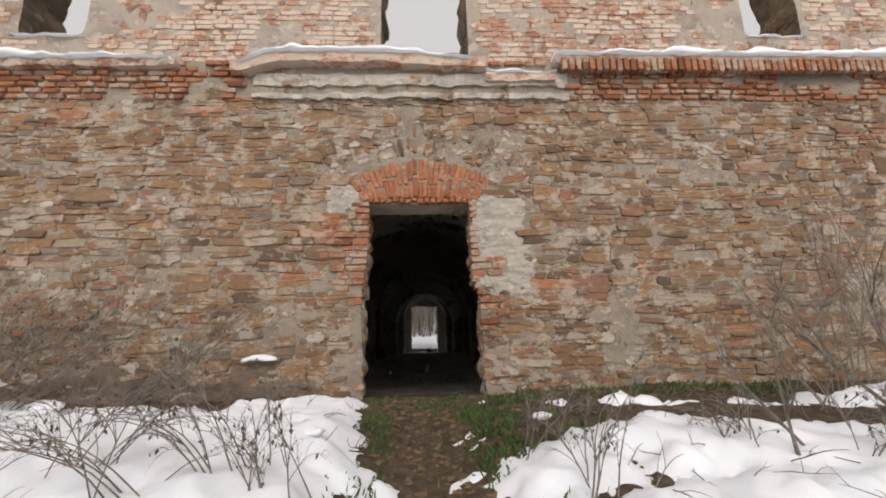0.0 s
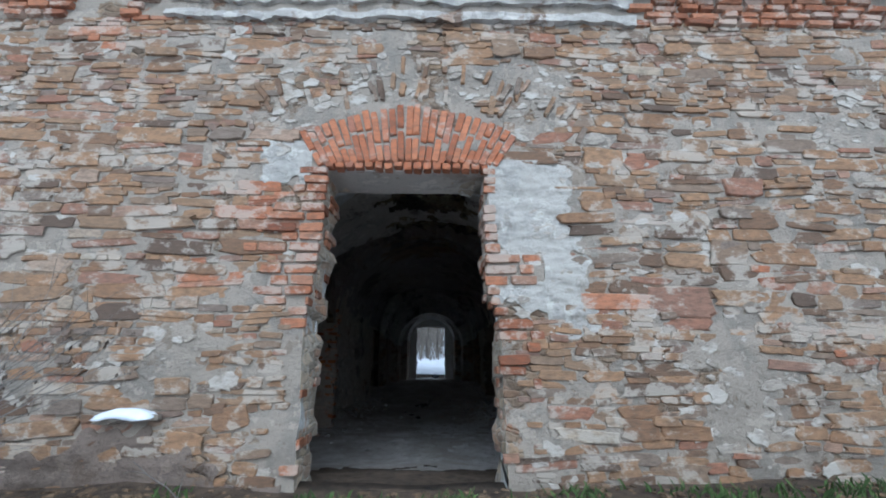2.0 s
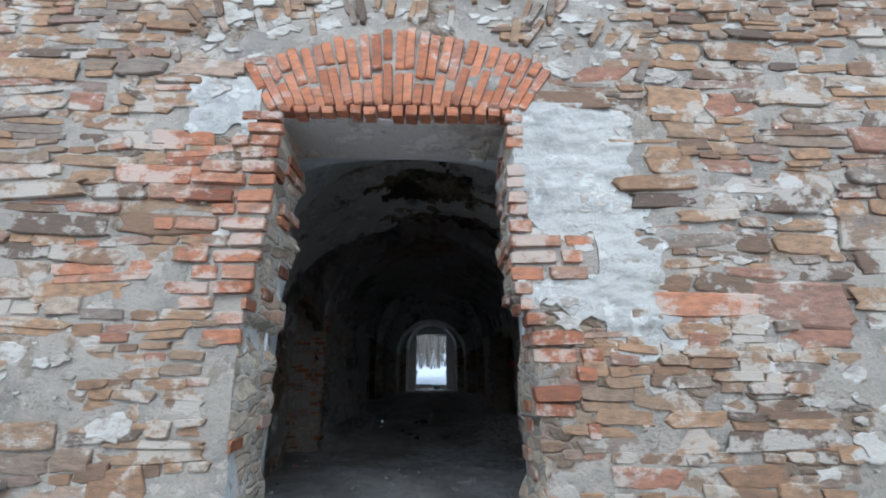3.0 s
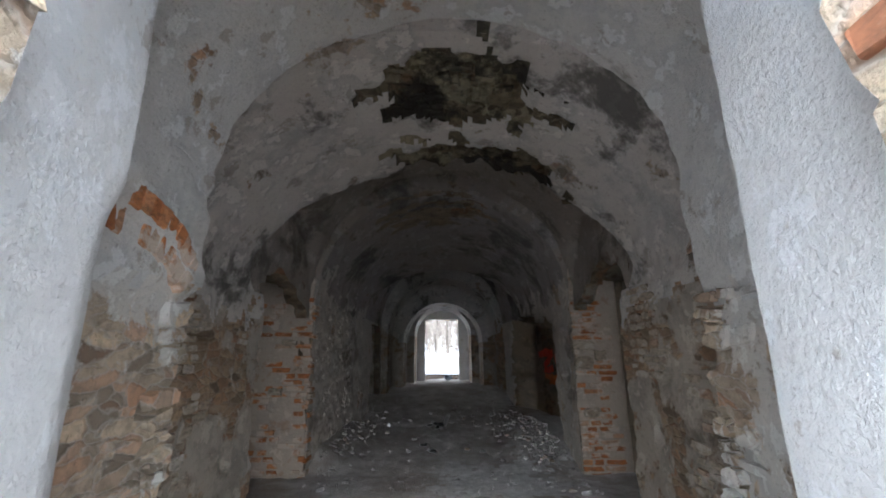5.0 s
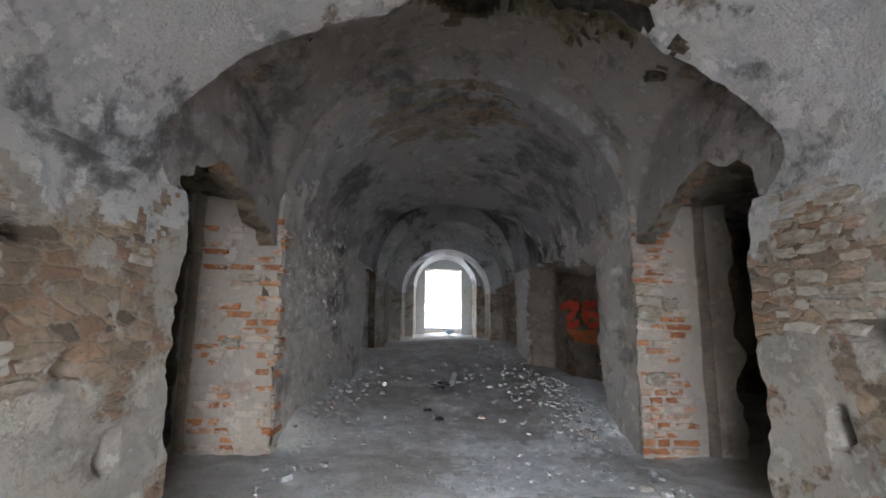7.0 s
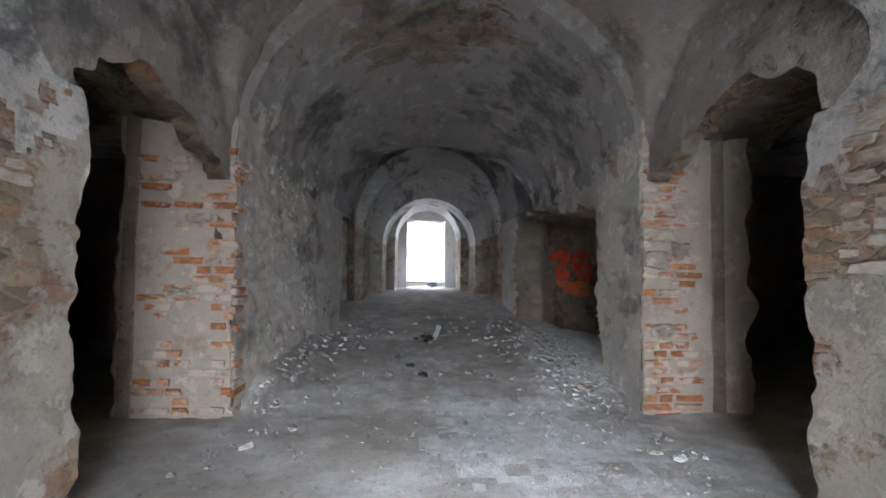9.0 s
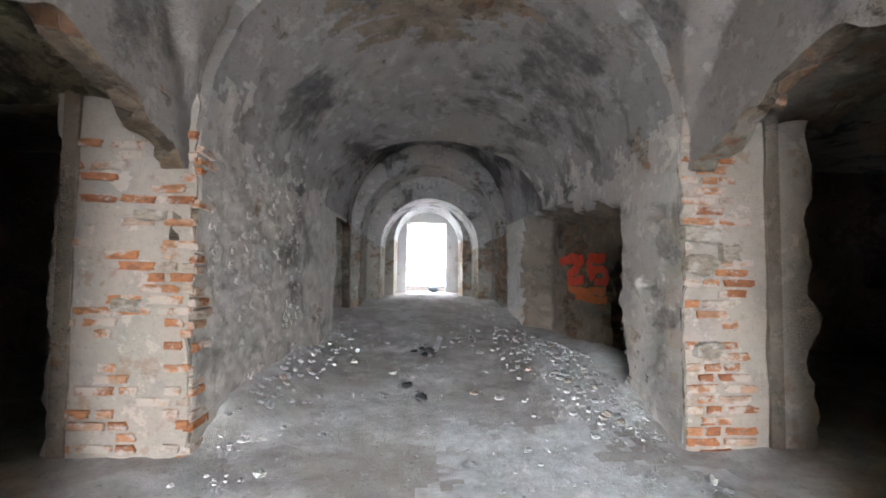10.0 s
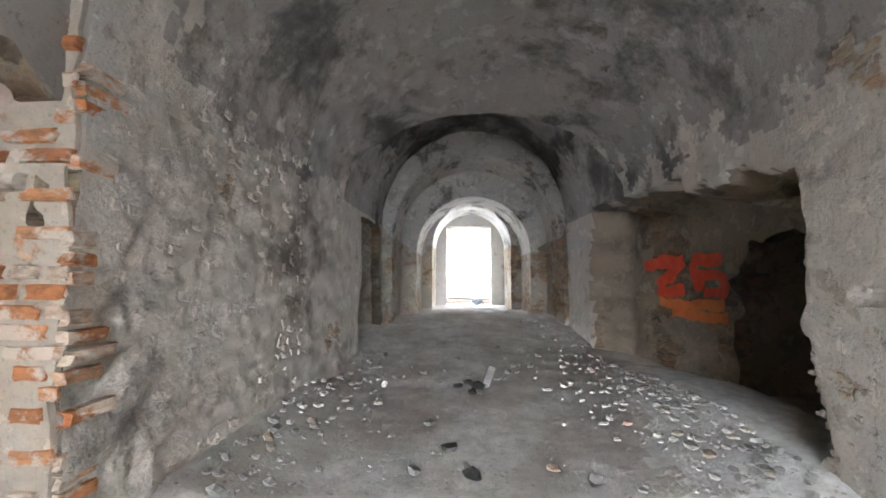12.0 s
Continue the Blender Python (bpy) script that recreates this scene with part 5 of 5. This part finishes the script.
mnt.links.new(ramp(mnt, fractal(mnt, coords(mnt), 30), [(0.3, (0.5, 0.5, 0.5)), (0.7, (0.85, 0.85, 0.85))]), mb.inputs["Base Color"])
bm = bmesh.new()
bmesh.ops.create_cone(bm, cap_ends=True, segments=20, radius1=0.033, radius2=0.033, depth=0.11, matrix=Matrix.Translation((-0.66, 8.31, floor_at(-0.66, 8.31) + 0.035)) @ Matrix.Rotation(radians(80), 4, "X"))
bmesh.ops.bevel(bm, geom=[e for e in bm.edges if e.calc_face_angle(0) > 1], offset=0.006, segments=2)
tagged(part("tin_can", bm, M_metal), "shiny dented tin can lying on the floor", "can")
# lump of masonry on the far sill
M_blue = speckled("blue_grey_stone", (0.16, 0.19, 0.22), (0.28, 0.32, 0.36), 8)
piece("masonry_lump", rock_mesh(M_blue), Matrix.Translation((0.55, 14.8, 0.52)) @ Matrix.Diagonal((0.36, 0.25, 0.24, 1)), None)
tagged(scene.collection.objects[-1], "blue-grey masonry lump lying on the far doorway's sill", "stone")

# ---- bare stones showing in the fallen patches of the vault ----
hung = []
for _ in range(700):
    x, y = rng.uniform(-0.6, 1.9), rng.uniform(2.15, 4.5)
    if fallen(x, y) < 0.24:
        continue
    low = (2.1, 3.3, 1.92, 1.75) if y < 3.8 else (3.8, 3.86, 1.95, 1.76)
    top = low[2] + (low[1] - low[2]) * math.sqrt(max(0.0, 1 - ((x - 0.33) / low[3]) ** 2))
    d = rng.uniform(0.05, 0.14)
    hung.append((rng.choice(STONES), Matrix.Translation((x, y, top + 0.075 - 0.03 * (y - 2.1) * (y < 3.8))) @ Matrix.Rotation(radians(90) + rng.uniform(-0.3, 0.3), 4, "X") @ Matrix.Rotation(rng.uniform(-0.4, 0.4), 4, "Y") @ Matrix.Diagonal((d * 1.6, rng.uniform(0.02, 0.06), d * 0.7, 1))))
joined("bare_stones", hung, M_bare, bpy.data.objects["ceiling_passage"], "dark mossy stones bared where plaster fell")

# ---- the nearest stones of the front wall, one by one ----
for me, m in near:
    piece("stone", me, m, front)
